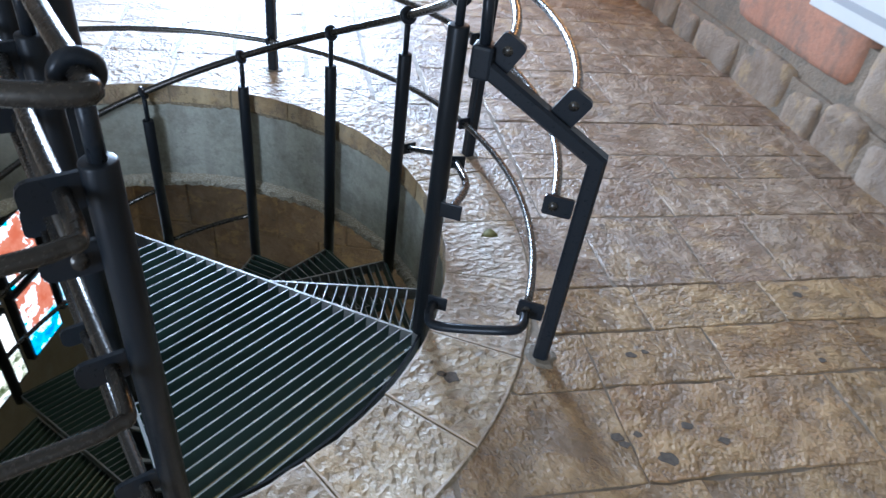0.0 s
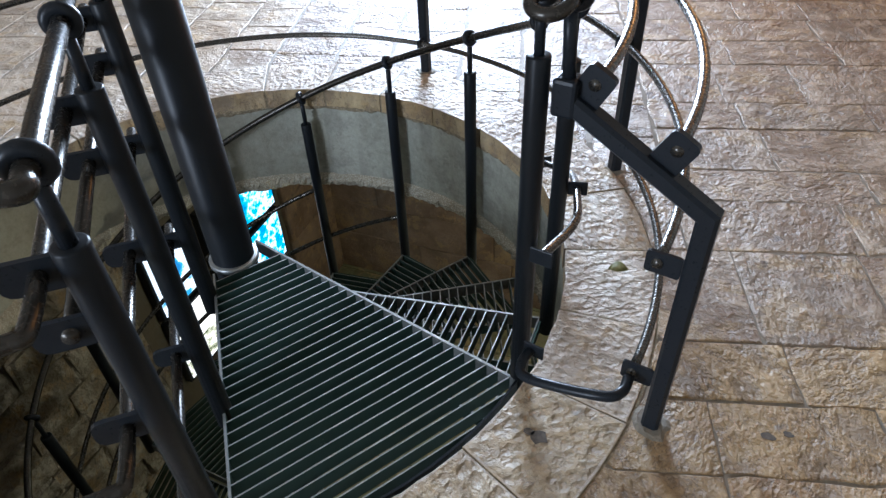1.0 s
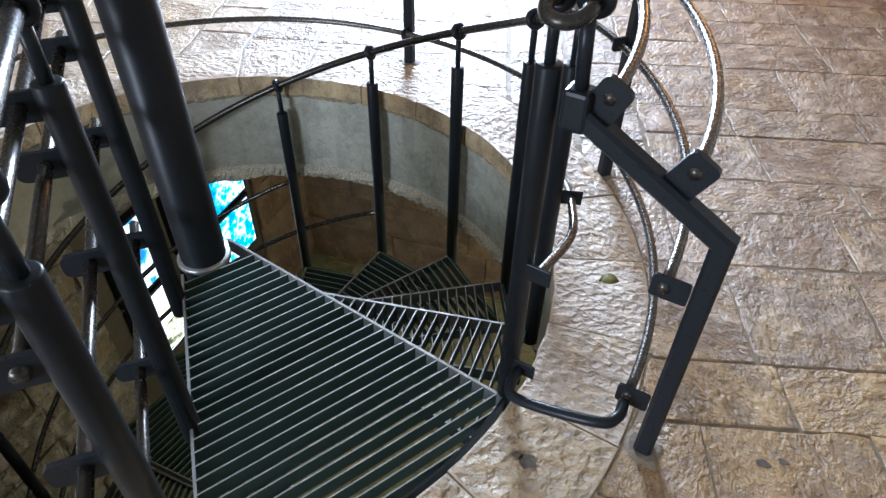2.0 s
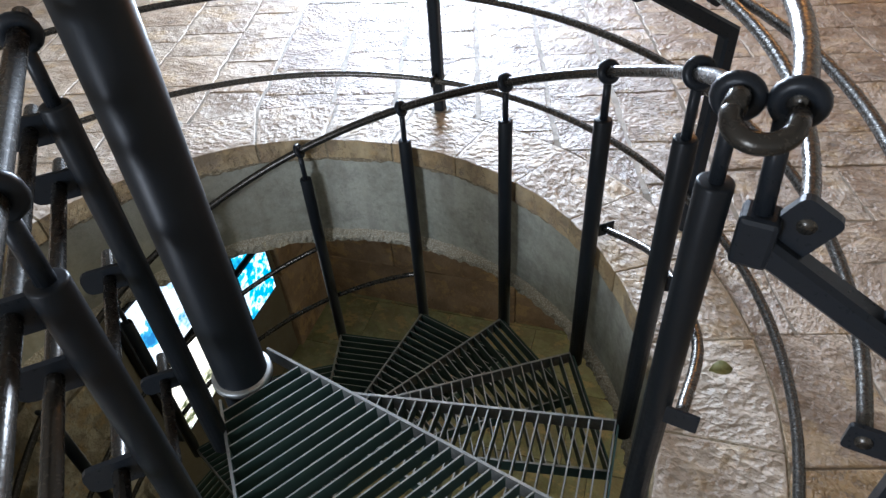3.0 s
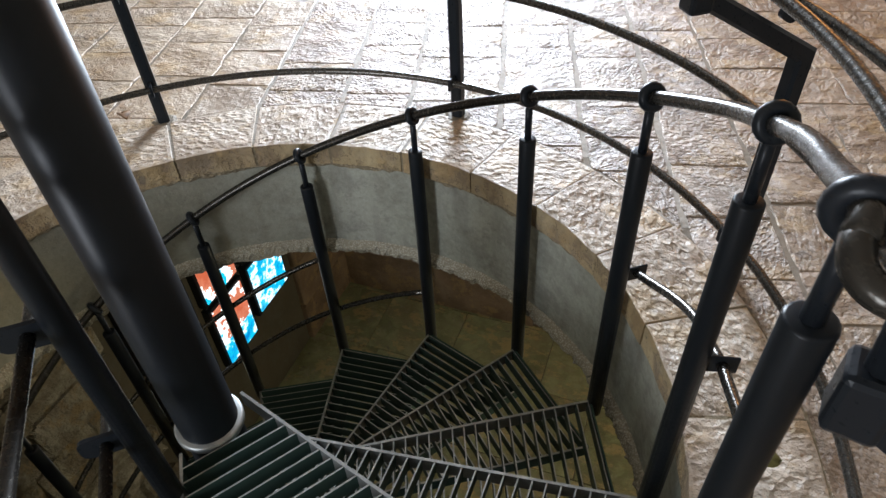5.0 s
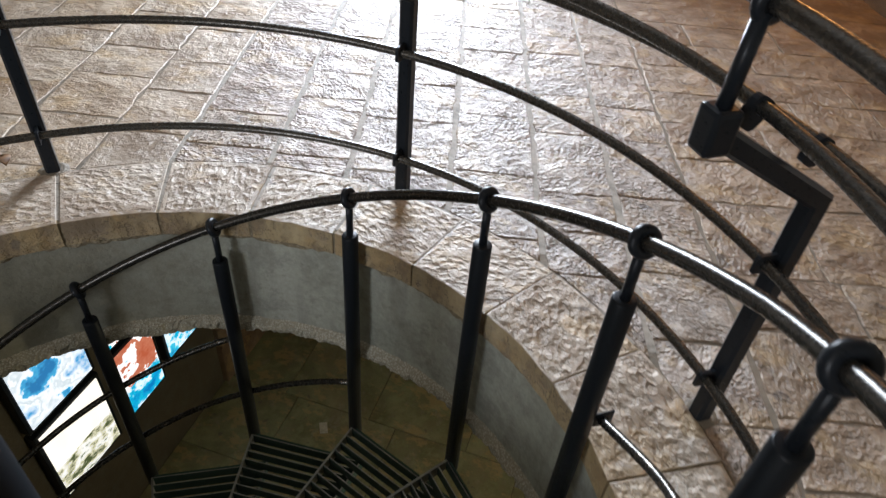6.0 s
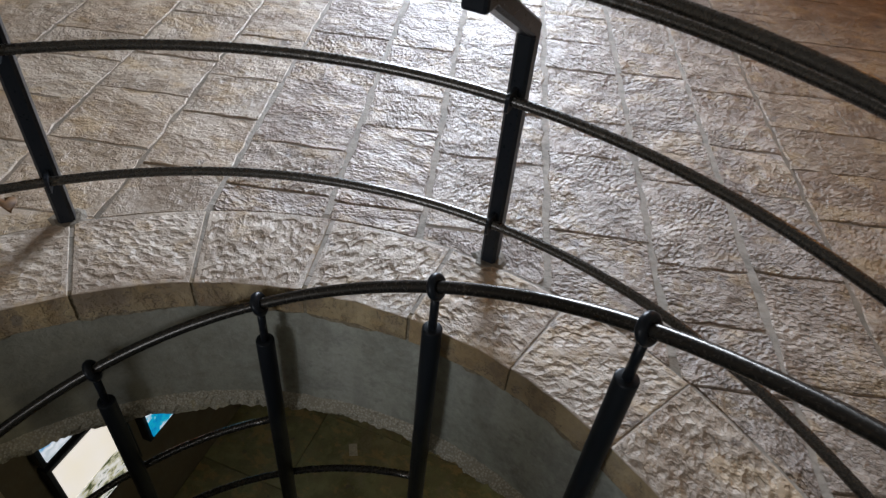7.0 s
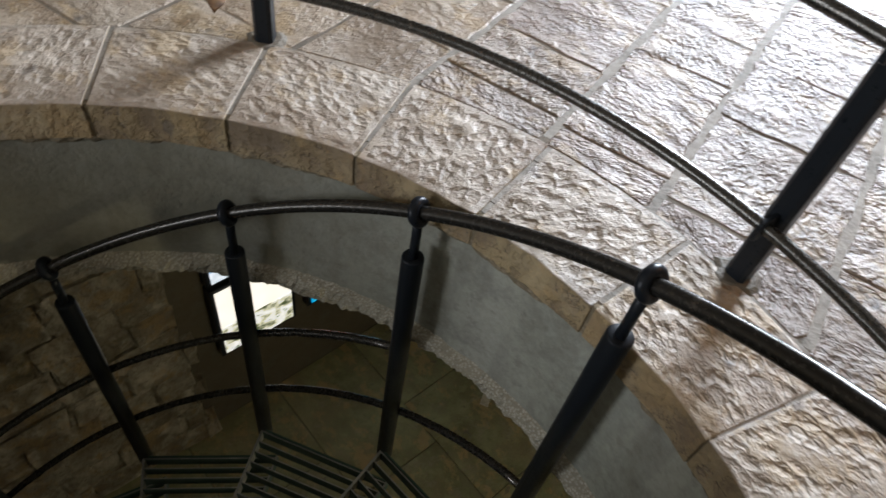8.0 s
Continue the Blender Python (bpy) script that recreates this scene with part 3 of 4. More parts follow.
# stair mid rails: a short upper one at the entrance, then two below the slab
for seg in ((2, 1), (1, 0)):
    bm = bmesh.new()
    z = (0.55, 0.55) if seg == (2, 1) else (0.55, 0.46)
    a, b = helix(1.112, seg[0], z[0]), helix(1.112, seg[1], z[1])
    m = P(1.125, -12 + 24 * (seg[0] + seg[1]) / 2, (a.z + b.z) / 2)
    tube(bm, smooth_line([a, m, b]), 0.0115, 10)
    part("mid_rail", bm, pipe, stair, smooth=True)
for k, z in ((2, 0.55), (1, 0.55), (0, 0.46), (0, 0.14)):
    plate("lug", helix(1.105, k, z), P(1, -12 + 24 * k + 90) - P(0, 0), 0.075, 0.045, stair)
for dz, k0 in ((0.235, 4), (0.56, 5)):
    bm = bmesh.new()
    tube(bm, [helix(RP + 0.012, k0 + i / 6, dz) for i in range(0, (17 - k0) * 6 + 1)], 0.0115, 10)
    part("mid_rail", bm, pipe, stair, smooth=True)

# guard along the landing's open edge
L0, L2 = Vector((-0.715, 1.818, 0)), Vector((-0.126, 1.109, 0))
OUTN = Vector((-0.785, -0.62, 0)).normalized()
GUARD_Z = (0.20, 0.53, 0.755, 0.865)
L_TOP = 1.022
edge_dir = (L2 - L0).normalized()
for i in range(3):
    p = L0.lerp(L2, i / 2)
    bm = bmesh.new()
    post_tube(bm, p.x, p.y, -0.1, 0.903, 0.0255)
    po = part("post", bm, post_paint, stair, smooth=True)
    bm = bmesh.new()
    tube(bm, [(p.x, p.y, 0.9), (p.x, p.y, L_TOP - 0.012)], 0.0125, 12)
    part("pin", bm, black, po, smooth=True)
    bm = bmesh.new()
    collar(bm, p + Vector((0, 0, L_TOP)), edge_dir, 0.022, 0.0125)
    part("ring", bm, black, po, smooth=True)
    for z in GUARD_Z:
        bm = bmesh.new()
        rounded_plate(bm, frame_at(p + OUTN * 0.055 + Vector((0, 0, z)), edge_dir), 0.095, 0.055, 0.009, 0.018)
        part("lug", bm, black, po)
for z in GUARD_Z + (L_TOP,):
    top = z > 1
    off = 0.0 if top else 0.052
    up = Vector((0, 0, z))
    end = L2 + OUTN * off + up
    pts = [L0 - edge_dir * 0.08 + OUTN * off + up]
    if z == 0.755:
        pts.append(end + edge_dir * 0.012)
    else:
        if top:
            turn = [end - edge_dir * 0.12, end + edge_dir * 0.015, end + edge_dir * 0.055 + OUTN * 0.02, P(1.12, -68, z), P(1.16, -76, z), P(1.2, -86, z)]
        else:
            # on past the post, then a tight bend outwards to meet the floor rails
            turn = [end - edge_dir * 0.12, end + edge_dir * 0.09, end + edge_dir * 0.118 + OUTN * 0.02, end + edge_dir * 0.125 + OUTN * 0.1]
            turn += [end + edge_dir * 0.12 + OUTN * 0.28, P(1.34, -79, z), P(1.36, -86, z)]
        pts += smooth_line(turn, 7)
    bm = bmesh.new()
    tube(bm, pts, 0.0155 if top else 0.0125, 12)
    part("guard_rail", bm, hand_pipe, stair, "worn steel tube rail", True)

# ---- railing round the opening, standing on the floor ----
guard = thing("guard_railing", "black steel guard railing round the stair opening", "railing")
RG = 1.405
BEND_Z, BLOCK_R, BLOCK_Z = 0.655, 1.118, 0.825
RAILS = ((1.362, 0.155), (1.362, 0.505), (1.352, 0.772), (1.185, 0.862))
TOP_Z = 1.02


def frame_post(a, gate=0):
    """A square upright that cranks inwards to a short block, with a pin and a ring for the top rail."""
    out = P(1, a) - P(0, 0)
    t = tangent(a)
    wide = 0.03 if gate else 0.0
    foot, bend, blk = P(RG + wide, a, 0.0), P(RG + wide, a, BEND_Z), P(BLOCK_R + (0.015 if gate else 0), a, BLOCK_Z)
    bm = bmesh.new()
    d = (blk - bend).normalized()
    w = 0.0215
    rows = []
    for c, n in ((foot, out), (bend, (out + Vector((0, 0, 1)) * 0.55).normalized() * 1.12), (blk + d * 0.0, Vector((0, 0, 1)) * 1.08)):
        s = t * w
        e = n * w
        ch = 0.35
        rows.append([bm.verts.new(c + q) for q in (s + e * (1 - ch), s * (1 - ch) + e, -s * (1 - ch) + e, -s + e * (1 - ch), -s - e * (1 - ch), -s * (1 - ch) - e, s * (1 - ch) - e, s - e * (1 - ch))])
    for x, y in zip(rows, rows[1:]):
        for i in range(8):
            bm.faces.new((x[i], x[(i + 1) % 8], y[(i + 1) % 8], y[i]))
    bm.faces.new(rows[0]), bm.faces.new(rows[-1])
    po = part("post", bm, black, guard)
    bm = bmesh.new()
    ring = [(0.05 + 0.022 * noise.noise((a * 0.3 + 1.7 * math.cos(k * 0.45), 1.7 * math.sin(k * 0.45), 2.0)), radians(k * 360 / 14)) for k in range(14)]
    lo = [bm.verts.new(foot + Vector((r * math.cos(q), r * math.sin(q), -0.004))) for r, q in ring]
    hi = [bm.verts.new(foot + Vector((0.72 * r * math.cos(q), 0.72 * r * math.sin(q), 0.0035))) for r, q in ring]
    bm.faces.new(hi)
    for k in range(14):
        bm.faces.new((lo[k], lo[(k + 1) % 14], hi[(k + 1) % 14], hi[k]))
    part("foot_cement", bm, earthy_cement, po, "smear of grey-brown cement round the foot")
    bm = bmesh.new()
    box(bm, frame_at(blk + Vector((0, 0, 0.004)), out), 0.05, 0.05, 0.078, 0.008)
    part("block", bm, black, po)
    bm = bmesh.new()
    tube(bm, [blk + Vector((0, 0, 0.04)), P(BLOCK_R + 0.006, a, TOP_Z - 0.012)], 0.013, 12)
    part("pin", bm, black, po, smooth=True)
    bm = bmesh.new()
    collar(bm, P(RB - 0.002, a, TOP_Z), t, 0.022, 0.0115)
    part("ring", bm, black, po, smooth=True)
    for i, (r, z) in enumerate(RAILS):
        bm = bmesh.new()
        if i < 2:
            rounded_plate(bm, frame_at(P(r + 0.012, a, z) + t * 0.004 * gate, t), 0.075, 0.055 if gate else 0.045, 0.008, 0.008)
        else:
            up = out * d.z + Vector((0, 0, 1)) * -d.dot(out)
            rounded_plate(bm, frame_at(P(r, a, z) - up * 0.012 + t * 0.004 * gate, t, up), *((0.062, 0.09) if gate else (0.042, 0.056)), 0.014, 0.012)
        part("end_plate" if gate else "rail_plate", bm, black, po)
    return po


frame_post(-11.2, 1)
for a in (36, 84, 132, 180, 228, 276):
    frame_post(a)
for r, z in RAILS + ((RB, TOP_Z),):
    bm = bmesh.new()
    a0, a1 = -11.4, 277.0
    tube(bm, [P(r, a0 + (a1 - a0) * i / 120, z) for i in range(121)], 0.0155 if z > 1 else 0.0122, 12)
    part("rail" if z < 1 else "top_rail", bm, pipe, guard, "worn steel tube rail", True)
# low bend between the newel and the frame beside it
g, n1 = P(1.362, -12, 0.155), P(1.105, -12, 0.10)
bm = bmesh.new()
pts = [n1, n1 + t12 * 0.05, n1 + t12 * 0.085 + radial * 0.035, g + t12 * 0.085 - radial * 0.04, g + t12 * 0.05, g]
tube(bm, smooth_line(pts, 6), 0.0135, 12)
part("low_bend", bm, black, guard, "black U-shaped lower bend", True)


# ---- lit display panels on the basement wall ----
def glow_material(name, kind):
    m, n, l, b = mat(name)
    v = mapped(n, l, spread=False)
    a = noise_at(n, l, v, 4.0, 4, 0.6)
    c = noise_at(n, l, mapped(n, l, (1, 9, 16), spread=False), 1.0, 4, 0.6)
    if kind == "teal":
        col = ramp(n, l, a, [(0.36, (0.0, 0.16, 0.42)), (0.46, (0.0, 0.42, 0.62)), (0.52, (0.85, 0.95, 0.97)), (0.56, (0.03, 0.5, 0.68)), (0.68, (0.0, 0.1, 0.3))])
    elif kind == "red":
        col = ramp(n, l, a, [(0.36, (0.4, 0.09, 0.04)), (0.49, (0.46, 0.16, 0.09)), (0.5, (0.95, 0.93, 0.88)), (0.57, (0.9, 0.94, 0.95)), (0.6, (0.0, 0.42, 0.6))])
    elif kind == "sky":
        col = ramp(n, l, a, [(0.32, (0.02, 0.16, 0.36)), (0.4, (0.05, 0.36, 0.6)), (0.44, (0.85, 0.92, 0.95)), (0.52, (0.5, 0.6, 0.62)), (0.55, (0.85, 0.92, 0.94)), (0.68, (0.05, 0.3, 0.55))])
    elif kind == "white":
        col = ramp(n, l, a, [(0.3, (0.95, 0.9, 0.7)), (0.7, (0.98, 0.96, 0.86))])
    else:
        col = ramp(n, l, c, [(0.38, (0.06, 0.08, 0.03)), (0.48, (0.5, 0.5, 0.33)), (0.58, (0.9, 0.92, 0.86)), (0.66, (0.16, 0.2, 0.12))])
    l.new(col, b.inputs["Base Color"])
    l.new(col, b.inputs["Emission Color"])
    b.inputs["Emission Strength"].default_value = 1.0
    b.inputs["Roughness"].default_value = 0.2
    return m


teal, red, white, land, blue = (glow_material("lit_print_" + k, k) for k in ("teal", "red", "white", "landscape", "sky"))


def light_box(y0, y1, z0, z1, prints, label):
    """A wall-mounted case with a black frame and a lit printed face; prints: strips from the foot up."""
    ob = thing("display_panel", label, "display panel", group="lit panels on the basement wall")
    x, f = BX0 + 0.075, 0.03
    bm = bmesh.new()
    box(bm, pose(BX0 + 0.03, (y0 + y1) / 2, (z0 + z1) / 2), 0.07, y1 - y0 + 2 * f, z1 - z0 + 2 * f, 0.004)
    part("case", bm, black, ob)
    z = z0
    for share, m in prints:
        h = (z1 - z0) * share
        bm = bmesh.new()
        box(bm, pose(x - 0.006, (y0 + y1) / 2, z + h / 2), 0.01, y1 - y0, h - 0.002)
        part("lit_print", bm, m, ob)
        z += h


light_box(3.19, 3.68, -2.93, -2.3, ((0.45, land), (0.55, white)), "lit display panel with a cream field above a pale landscape")
light_box(3.19, 3.68, -2.2, -1.6, ((1.0, blue),), "lit blue and white picture panel")
light_box(3.83, 4.2, -2.9, -2.3, ((0.4, teal), (0.6, red)), "lit display panel in turquoise, white and brick red")
light_box(3.83, 4.2, -2.2, -1.7, ((1.0, red),), "lit red and white picture panel")
light_box(4.32, 4.74, -2.8, -2.3, ((1.0, teal),), "lit turquoise picture panel")
light_box(4.32, 4.74, -2.2, -1.6, ((1.0, teal),), "lit turquoise picture panel")

# a scrap of paper on the basement floor, a leaf on the rim, a brown mark on the paving
bm = bmesh.new()
box(bm, pose(-1.73, 4.76, LOW + 0.012, 4, 6, 30), 0.07, 0.11, 0.006, 0.002)
tagged(part("paper_scrap", bm, plaster), "small white paper scrap lying on the basement floor", "litter")
leaf_mat, n_, l_, b_ = mat("dry_leaf")
l_.new(ramp(n_, l_, noise_at(n_, l_, mapped(n_, l_), 60.0), [(0.3, (0.12, 0.12, 0.03)), (0.7, (0.24, 0.22, 0.07))]), b_.inputs["Base Color"])
b_.inputs["Roughness"].default_value = 0.6


brown_chip, n_, l_, b_ = mat("brown_chip")
l_.new(ramp(n_, l_, noise_at(n_, l_, mapped(n_, l_), 60.0), [(0.3, (0.07, 0.035, 0.015)), (0.7, (0.2, 0.1, 0.035))]), b_.inputs["Base Color"])
b_.inputs["Roughness"].default_value = 0.6


def leaf(x, y, size, turn, label, material=None):
    bm = bmesh.new()
    m = pose(x, y, 0.016, 10, 6, turn)
    rows = []
    for i in range(7):
        t = i / 6
        w = size * 0.34 * math.sin(math.pi * min(1, 0.04 + t * 0.97)) ** 0.8
        z = 0.012 * math.sin(t * 3)
        rows.append([bm.verts.new(m @ Vector((size * (t - 0.5), k * w, z + 0.01 * abs(k)))) for k in (-1, 0, 1)])
    for a, b in zip(rows, rows[1:]):
        for i in range(2):
            bm.faces.new((a[i], a[i + 1], b[i + 1], b[i]))
    ob = part("leaf", bm, material or leaf_mat, smooth=True)
    so = ob.modifiers.new("thick", "SOLIDIFY")
    so.thickness = 0.0015
    return tagged(ob, label, "leaf")


leaf(0.496, 2.275, 0.06, 20, "curled green-brown leaf lying on the stone rim")
# a brown mark in the paving, no leaf; only borrows the leaf's shape
leaf(-1.835, 3.035, 0.07, 150, "leaf-shaped brown chip for a brown mark on the paving beside a post", brown_chip)

GUM = ((0.982, 1.457, 0.03), (0.855, 1.502, 0.02), (0.873, 1.482, 0.016), (0.912, 1.519, 0.014), (1.053, 1.571, 0.02), (1.148, 1.539, 0.018), (0.938, 1.808, 0.018), (0.982, 1.83, 0.013), (1.577, 2.214, 0.02), (1.548, 1.903, 0.014), (0.41, 1.622, 0.026), (0.385, 1.63, 0.014))
gum_mat, n_, l_, b_ = mat("trodden_gum")
l_.new(ramp(n_, l_, noise_at(n_, l_, mapped(n_, l_), 90.0), [(0.3, (0.06, 0.05, 0.042)), (0.7, (0.13, 0.11, 0.09))]), b_.inputs["Base Color"])
b_.inputs["Roughness"].default_value = 0.6
grng = random.Random(9)
bm = bmesh.new()
for x, y, r in GUM:
    prism(bm, [(x + r * grng.uniform(0.7, 1.2) * math.cos(k * 0.57), y + 0.7 * r * grng.uniform(0.7, 1.2) * math.sin(k * 0.57)) for k in range(11)], -0.004, 0.0012 if x > 0.5 else 0.0052)
tagged(part("gum_stains", bm, gum_mat), "dark flattened gum stains on the paving", "stain", kind="stuff")

# ---- rough stone footing, bricks and a notice on the east wall ----
rng = random.Random(5)
rubble_mortar = concrete_material("rubble_pointing", (0.31, 0.235, 0.16), (0.25, 0.19, 0.13), 0.9, 0.01)
wall_e = bpy.data.objects["wall_east"]


def wall_piece(name, s0, s1, z0, z1, depth, material, parent, jag=0.02, power=5.0):
    """A weathered block in the wall: rounded edges and an uneven face."""
    bm = bmesh.new()
    bmesh.ops.create_cube(bm, size=2.0)
    bmesh.ops.subdivide_edges(bm, edges=bm.edges[:], cuts=5, use_grid_fill=True)
    half = Vector((depth / 2 + 0.05, (s1 - s0) / 2, (z1 - z0) / 2))
    seed = Vector((s0 * 7.0, z0 * 5.0, 3.0))
    turn = Matrix.Translation(W(U1 - depth / 2 + 0.05, (s0 + s1) / 2, (z0 + z1) / 2)) @ pose(0, 0, 0, 0, 0, 15)
    for v in bm.verts:
        k = sum(abs(c) ** power for c in v.co) ** (-1 / power)
        q = Vector((v.co.x * k * half.x, v.co.y * k * half.y, v.co.z * k * half.z))
        v.co = turn @ (q + noise.noise_vector(q * 7.0 + seed) * jag + noise.noise_vector(q * 22.0 + seed) * jag * 0.4)
    return part(name, bm, material, parent, smooth=True)


# two rough courses of footing, then large pink blocks
bm = bmesh.new()
prism(bm, [W(u, s).xy for u, s in ((U1 - 0.06, 0.5), (U1 + 0.01, 0.5), (U1 + 0.01, 6.3), (U1 - 0.06, 6.3))], -0.04, 0.5)
prism(bm, [W(u, s).xy for u, s in ((U1 - 0.082, 0.5), (U1 - 0.061, 0.5), (U1 - 0.061, 6.3), (U1 - 0.082, 6.3))], -0.04, 0.21)
part("pointing", bm, rubble_mortar, wall_e)
for base, tall in ((-0.06, 0.3), (0.25, 0.2)):
    s = 0.6 + rng.uniform(0, 0.2)
    while s < 6.2:
        w = rng.uniform(0.26, 0.52)
        h = tall * rng.uniform(0.8, 1.1)
        if not (base > 0 and 1.4 < s < 3.8):
            wall_piece("stone", s + 0.003, s + w - 0.003, base, base + h, rng.uniform(0.07, 0.084) + (0.022 if base < 0 else 0), wall_stone, wall_e, 0.022, 7.0)
        s += w
for s, w, z, h in ((1.7, 0.58, 0.22, 0.34), (2.3, 0.42, 0.25, 0.3), (2.75, 1.05, 0.3, 0.26)):
    wall_piece("block", s, s + w - 0.012, z, z + h, 0.085, clay if s > 2.7 else wall_stone, wall_e, 0.012, 9.0)
sign_white, n_, l_, b_ = mat("white_sheet")
l_.new(ramp(n_, l_, noise_at(n_, l_, mapped(n_, l_), 4.0), [(0.3, (0.6, 0.59, 0.55)), (0.7, (0.66, 0.65, 0.6))]), b_.inputs["Base Color"])
b_.inputs["Roughness"].default_value = 0.45
board = thing("notice_board", "white notice board on the wall with grey lines of print", "sign")
bm = bmesh.new()
box(bm, Matrix.Translation(W(U1 - 0.075, 2.72, 0.95)) @ pose(0, 0, 0, 0, 0, 15), 0.02, 1.0, 0.82, 0.004)
part("sheet", bm, sign_white, board)
grey_ink, n_, l_, b_ = mat("grey_ink")
b_.inputs["Base Color"].default_value = (0.35, 0.35, 0.35, 1)
for i in range(5):
    bm = bmesh.new()
    box(bm, Matrix.Translation(W(U1 - 0.0865, 2.72 + 0.02 * (i % 2), 0.62 + 0.13 * i)) @ pose(0, 0, 0, 0, 0, 15), 0.002, 0.86 - 0.1 * (i % 3), 0.035)
    part("line_of_print", bm, grey_ink, board)

# ---- stones of the rim and the floor ----
for i in range(25):
    # wider mortar joints on the far side
    gap0, gap1 = (0.24 if 0 < (59.5 + 14.4 * k) % 360 - 75 < 150 else 0.1 for k in (i, i + 1))
    a0, a1 = 59.5 + 14.4 * i + gap0, 59.5 + 14.4 * (i + 1) - gap1
    r1 = 1.3845 + rng.uniform(-0.003, 0.003)
    pts = [P(HOLE + rng.uniform(-0.003, 0.003), a0 + (a1 - a0) * j / 6).xy[:] for j in range(7)] + [P(r1, a1 - (a1 - a0) * j / 4).xy[:] for j in range(5)]
    ob = part("rim_stone", slab_piece(pts, -STONE, rng.uniform(-0.001, 0.003), 0.0015, margin=0.011 if gap0 > 0.2 else 0.004, tilt=(rng.uniform(-0.006, 0.006), rng.uniform(-0.006, 0.006))), rim_near if -80 < (a0 + 180) % 360 - 180 < -20 else rim_mat, floor)
    me = ob.data
    me.materials.append(rim_side)
    me.materials.append(rim_margin)
    for f in me.polygons:
        f.material_index = 1 if abs(f.normal.z) < 0.4 else 0 if len(f.vertices) > 4 else 2
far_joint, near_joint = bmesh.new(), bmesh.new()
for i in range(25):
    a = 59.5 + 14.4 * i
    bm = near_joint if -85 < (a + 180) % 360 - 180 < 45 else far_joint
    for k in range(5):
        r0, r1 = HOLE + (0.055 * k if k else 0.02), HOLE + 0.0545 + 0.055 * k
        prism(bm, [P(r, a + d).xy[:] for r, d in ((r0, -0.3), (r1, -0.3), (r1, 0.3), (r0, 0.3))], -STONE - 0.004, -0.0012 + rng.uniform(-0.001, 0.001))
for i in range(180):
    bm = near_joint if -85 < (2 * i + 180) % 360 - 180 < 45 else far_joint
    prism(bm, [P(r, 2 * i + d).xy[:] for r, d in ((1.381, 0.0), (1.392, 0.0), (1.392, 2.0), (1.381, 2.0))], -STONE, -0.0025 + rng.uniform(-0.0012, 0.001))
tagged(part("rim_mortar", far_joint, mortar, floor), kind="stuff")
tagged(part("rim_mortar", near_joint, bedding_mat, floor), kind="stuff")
bm = bmesh.new()
for i in range(25):
    a = 59.5 + 14.4 * i
    prism(bm, [P(r, a + d).xy[:] for r, d in ((HOLE + 0.004, -0.32), (HOLE + 0.0195, -0.32), (HOLE + 0.0195, 0.32), (HOLE + 0.004, 0.32))], -STONE, -0.002)
tagged(part("rim_joint", bm, bedding_mat, floor), kind="stuff")


def wavy(pts, amount=0.0025, step=0.07):
    """The outline with its edges broken up a little, as cleft stone is."""
    out = []
    for i in range(len(pts)):
        p, q = Vector(pts[i]), Vector(pts[(i + 1) % len(pts)])
        k = max(1, int((q - p).length / step))
        out += [p.lerp(q, j / k) + Vector((rng.uniform(-amount, amount), rng.uniform(-amount, amount))) for j in range(k)]
    return [p[:] for p in out]


def outside_rim(pts, r=1.389):
    """The outline less what lies inside the rim; None if nothing is left."""
    dense = []
    for i in range(len(pts)):
        p, q = Vector(pts[i]), Vector(pts[(i + 1) % len(pts)])
        k = max(1, int((q - p).length / 0.03))
        dense += [p.lerp(q, j / k) for j in range(k)]
    c = Vector((CX, CY))
    keep = [(p - c).length > r for p in dense]
    if all(keep):
        return [p[:] for p in map(Vector, pts)]
    if sum(keep) < 5:
        return None
    start = next(i for i in range(len(dense)) if keep[i] and not keep[i - 1])
    dense, keep = dense[start:] + dense[:start], keep[start:] + keep[:start]
    out = [p for p, k in zip(dense, keep) if k]
    a = math.atan2(*(out[-1] - c).yx)
    b = math.atan2(*(out[0] - c).yx)
    d = (b - a + math.pi) % (2 * math.pi) - math.pi
    out += [c + Vector((math.cos(a + d * f), math.sin(a + d * f))) * r for f in (0.02, 0.25, 0.5, 0.75, 0.98)]
    thin = [out[0]]
    for p in out[1:]:
        if (p - thin[-1]).length > 0.012:
            thin.append(p)
    return [p[:] for p in thin]


TAN_EDGE = -0.5
SPLIT = 1.31     # across the room: courses run across it beyond this, along it on the other side
pieces = []
lines = [1.089 - 0.29 * i for i in range(14, 0, -1)] + [1.089, 1.391, 1.607, 1.806, 2.204, 2.48, 2.674, 2.974, 3.192, 3.571] + [3.571 + 0.27 * i for i in range(1, 15)]
cols, u = [], SPLIT
while u > U0:
    w = rng.choice((0.27, 0.3, 0.33, 0.36))
    cols.append((u - w, u))
    u -= w
EDGE = min(c0 for c0, c1 in cols if c0 > 0.5)
for s0, s1 in zip(lines, lines[1:]):
    u = -4.2 if s1 < 0.81 else EDGE if s1 < 2.3 else SPLIT
    while u < U1:
        w = rng.uniform(0.3, 0.72)
        pieces.append((u, min(u + w, U1 + 0.02), s0, s1, 0.0025, 0.0025))
        u += w
for u0, u1 in cols:
    s = 2.204 if u0 > 0.5 else 0.8
    while s < S1:
        w = rng.uniform(0.2, 0.44)
        pieces.append((u0, u1, s, s + w, 0.009 if u0 > TAN_EDGE - 0.1 else 0.0042, 0.002))
        s += w
bm = bmesh.new()
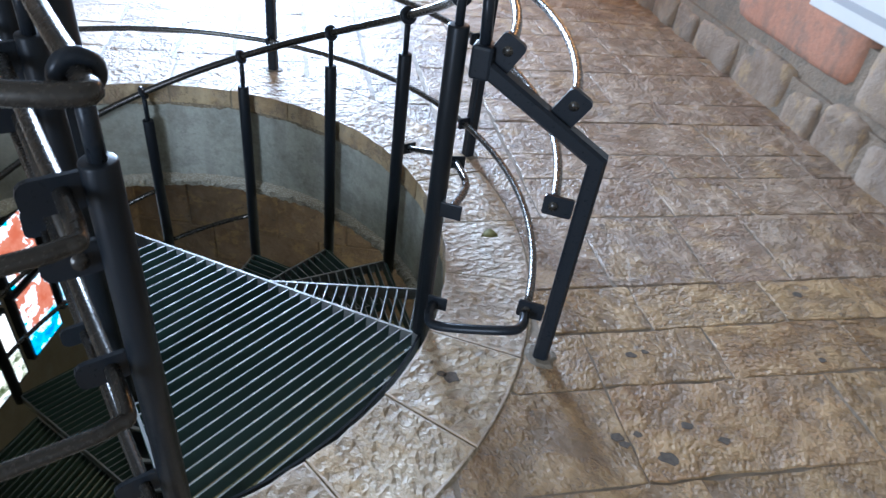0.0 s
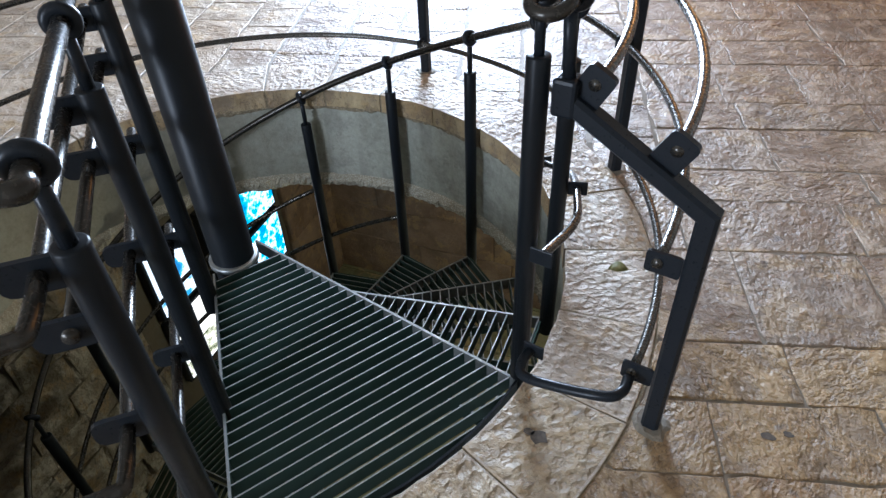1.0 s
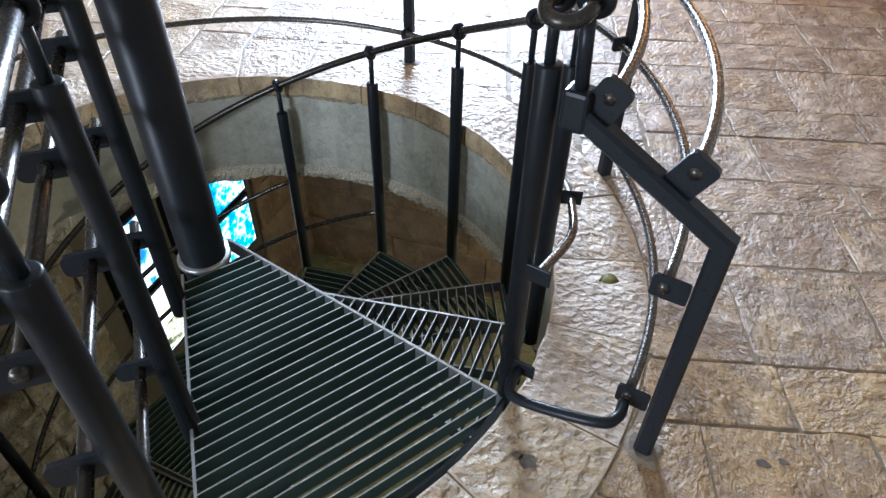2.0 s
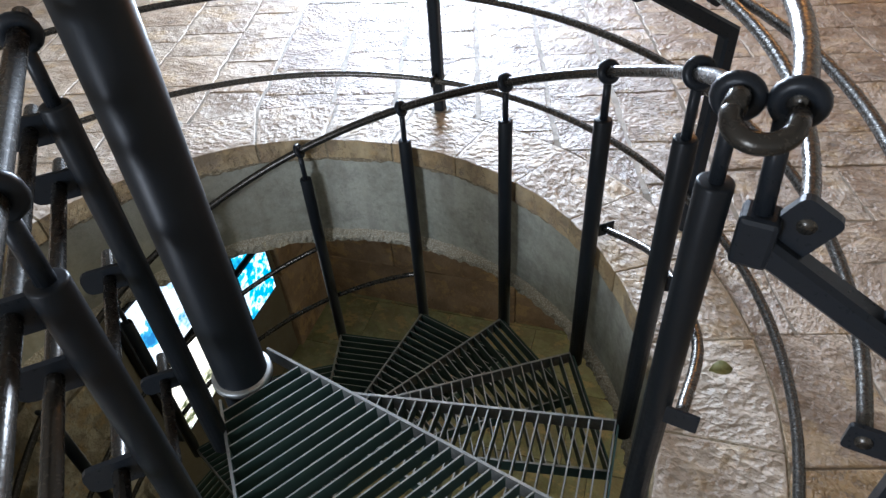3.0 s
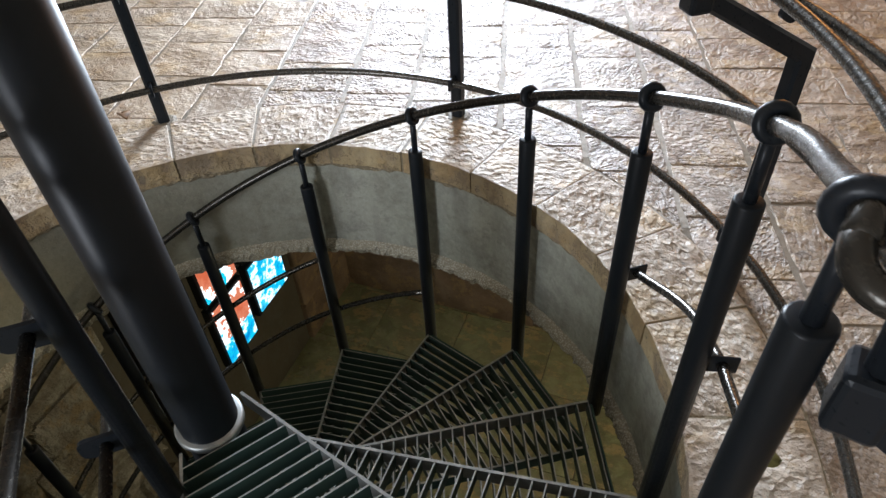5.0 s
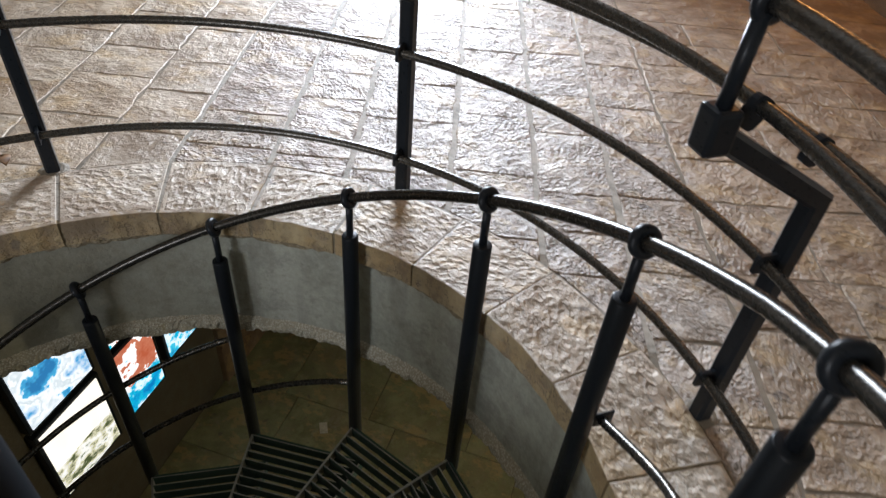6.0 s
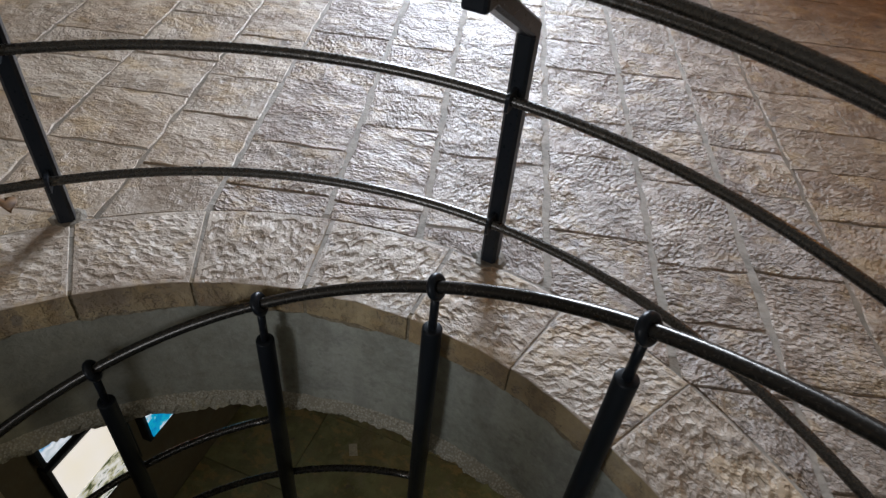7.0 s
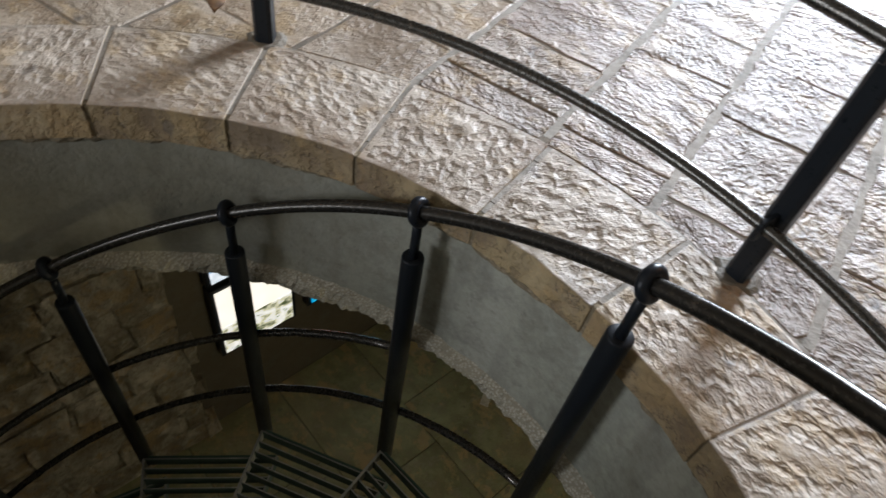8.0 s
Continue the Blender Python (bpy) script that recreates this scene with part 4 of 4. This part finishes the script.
for u0, u1 in cols:
    s = 0.75
    while s < S1:
        q = [W(a, b).xy[:] for a, b in ((u0 - 0.014, s), (u0 + 0.014, s), (u0 + 0.014, s + 0.06), (u0 - 0.014, s + 0.06))]
        if all(math.hypot(x - CX, y - CY) > 1.375 for x, y in q) and not (s < 2.2 and u0 > 0.5) and u0 > TAN_EDGE - 0.1:
            prism(bm, q, -0.03, -0.004)
        s += 0.06
tagged(part("joint_mortar", bm, mortar, floor), kind="stuff")
near, rest = [], []
for u0, u1, s0, s1, gap, gap2 in pieces:
    q = [W(a, b).xy[:] for a, b in ((u0 + gap, s0 + gap2), (u1 - gap, s0 + gap2), (u1 - gap, s1 - gap2), (u0 + gap, s1 - gap2))]
    q = [(x + rng.uniform(-0.003, 0.003), y + rng.uniform(-0.003, 0.003)) for x, y in q]
    o = outside_rim(q)
    if not o or abs(sum(o[i - 1][0] * o[i][1] - o[i][0] * o[i - 1][1] for i in range(len(o)))) < 0.003:
        continue
    mid = W((u0 + u1) / 2, (s0 + s1) / 2)
    d = math.hypot(mid.x - CX, mid.y - CY)
    (near if (d < 3.6 and mid.y > 1.2) or d < 2.0 else rest).append((d, o, (paving_rose if (s0 + s1) / 2 > 1.75 else paving_ochre) if gap < 0.004 else paving_tan if (u0 + u1) / 2 < TAN_EDGE else paving))
near.sort(key=lambda q: q[0])
rest += near[300:]
for d, o, stone in near[:300]:
    part("paving_slab", slab_piece(wavy(o, 0.006, 0.045) if len(o) < 6 else o, -0.04, rng.uniform(-0.003, 0.0005), 0.003, (rng.uniform(-0.005, 0.005), rng.uniform(-0.005, 0.005))), stone, floor)
for kind_of in (paving, paving_ochre, paving_rose, paving_tan):
    bm = bmesh.new()
    for d, o, stone in rest:
        if stone == kind_of:
            prism(bm, o, -0.04, rng.uniform(-0.004, 0.001))
    tagged(part("paving", bm, kind_of, floor), kind="stuff")

# ---- basement stones ----
y = BY0
while y < BY1:
    h = rng.uniform(0.6, 0.8)
    x = BX0 - rng.uniform(0, 0.5)
    while x < BX1:
        w = rng.uniform(0.8, 1.2)
        if x < 1.2 and y > 1.6:
            o = [(max(x, BX0) + 0.003, y + 0.003), (x + w - 0.003, y + 0.003), (x + w - 0.003, min(y + h, BY1) - 0.003), (max(x, BX0) + 0.003, min(y + h, BY1) - 0.003)]
            part("floor_slab", slab_piece(o, LOW - 0.05, LOW + rng.uniform(-0.004, 0.002), 0.006), cellar_floor, low_floor)
        x += w
    y += h


def cellar_stones(parent, along_y, at, lo, hi, face, size, jag, stone):
    z = LOW
    while z < SLAB - 0.05:
        h = min(size * rng.uniform(0.4, 0.6), SLAB - z)
        c = lo
        while c < hi:
            w = min(size * rng.uniform(0.6, 1.1), max(hi - c, 0.08))
            dep = rng.uniform(0.02, 0.035 + jag)
            bm = bmesh.new()
            e = 0.003
            if along_y:
                box(bm, pose(at + face * dep / 2, c + w / 2, z + h / 2), dep + 0.06, w - e, h - e, 0.015)
            else:
                box(bm, pose(c + w / 2, at + face * dep / 2, z + h / 2), w - e, dep + 0.06, h - e, 0.015)
            for v in bm.verts:
                v.co += Vector([rng.uniform(-jag, jag) for _ in range(3)])
            part("stone", bm, stone, parent)
            c += w
        z += h


cellar_stones(cellar_west, True, BX0, 0.4, 2.95, 1, 0.45, 0.02, cellar_rubble)
cellar_stones(cellar_west, True, BX0, 4.9, BY1, 1, 1.0, 0.006, cellar_stone)
cellar_stones(cellar_north, False, BY1, BX0, 1.0, -1, 1.0, 0.006, cellar_stone)
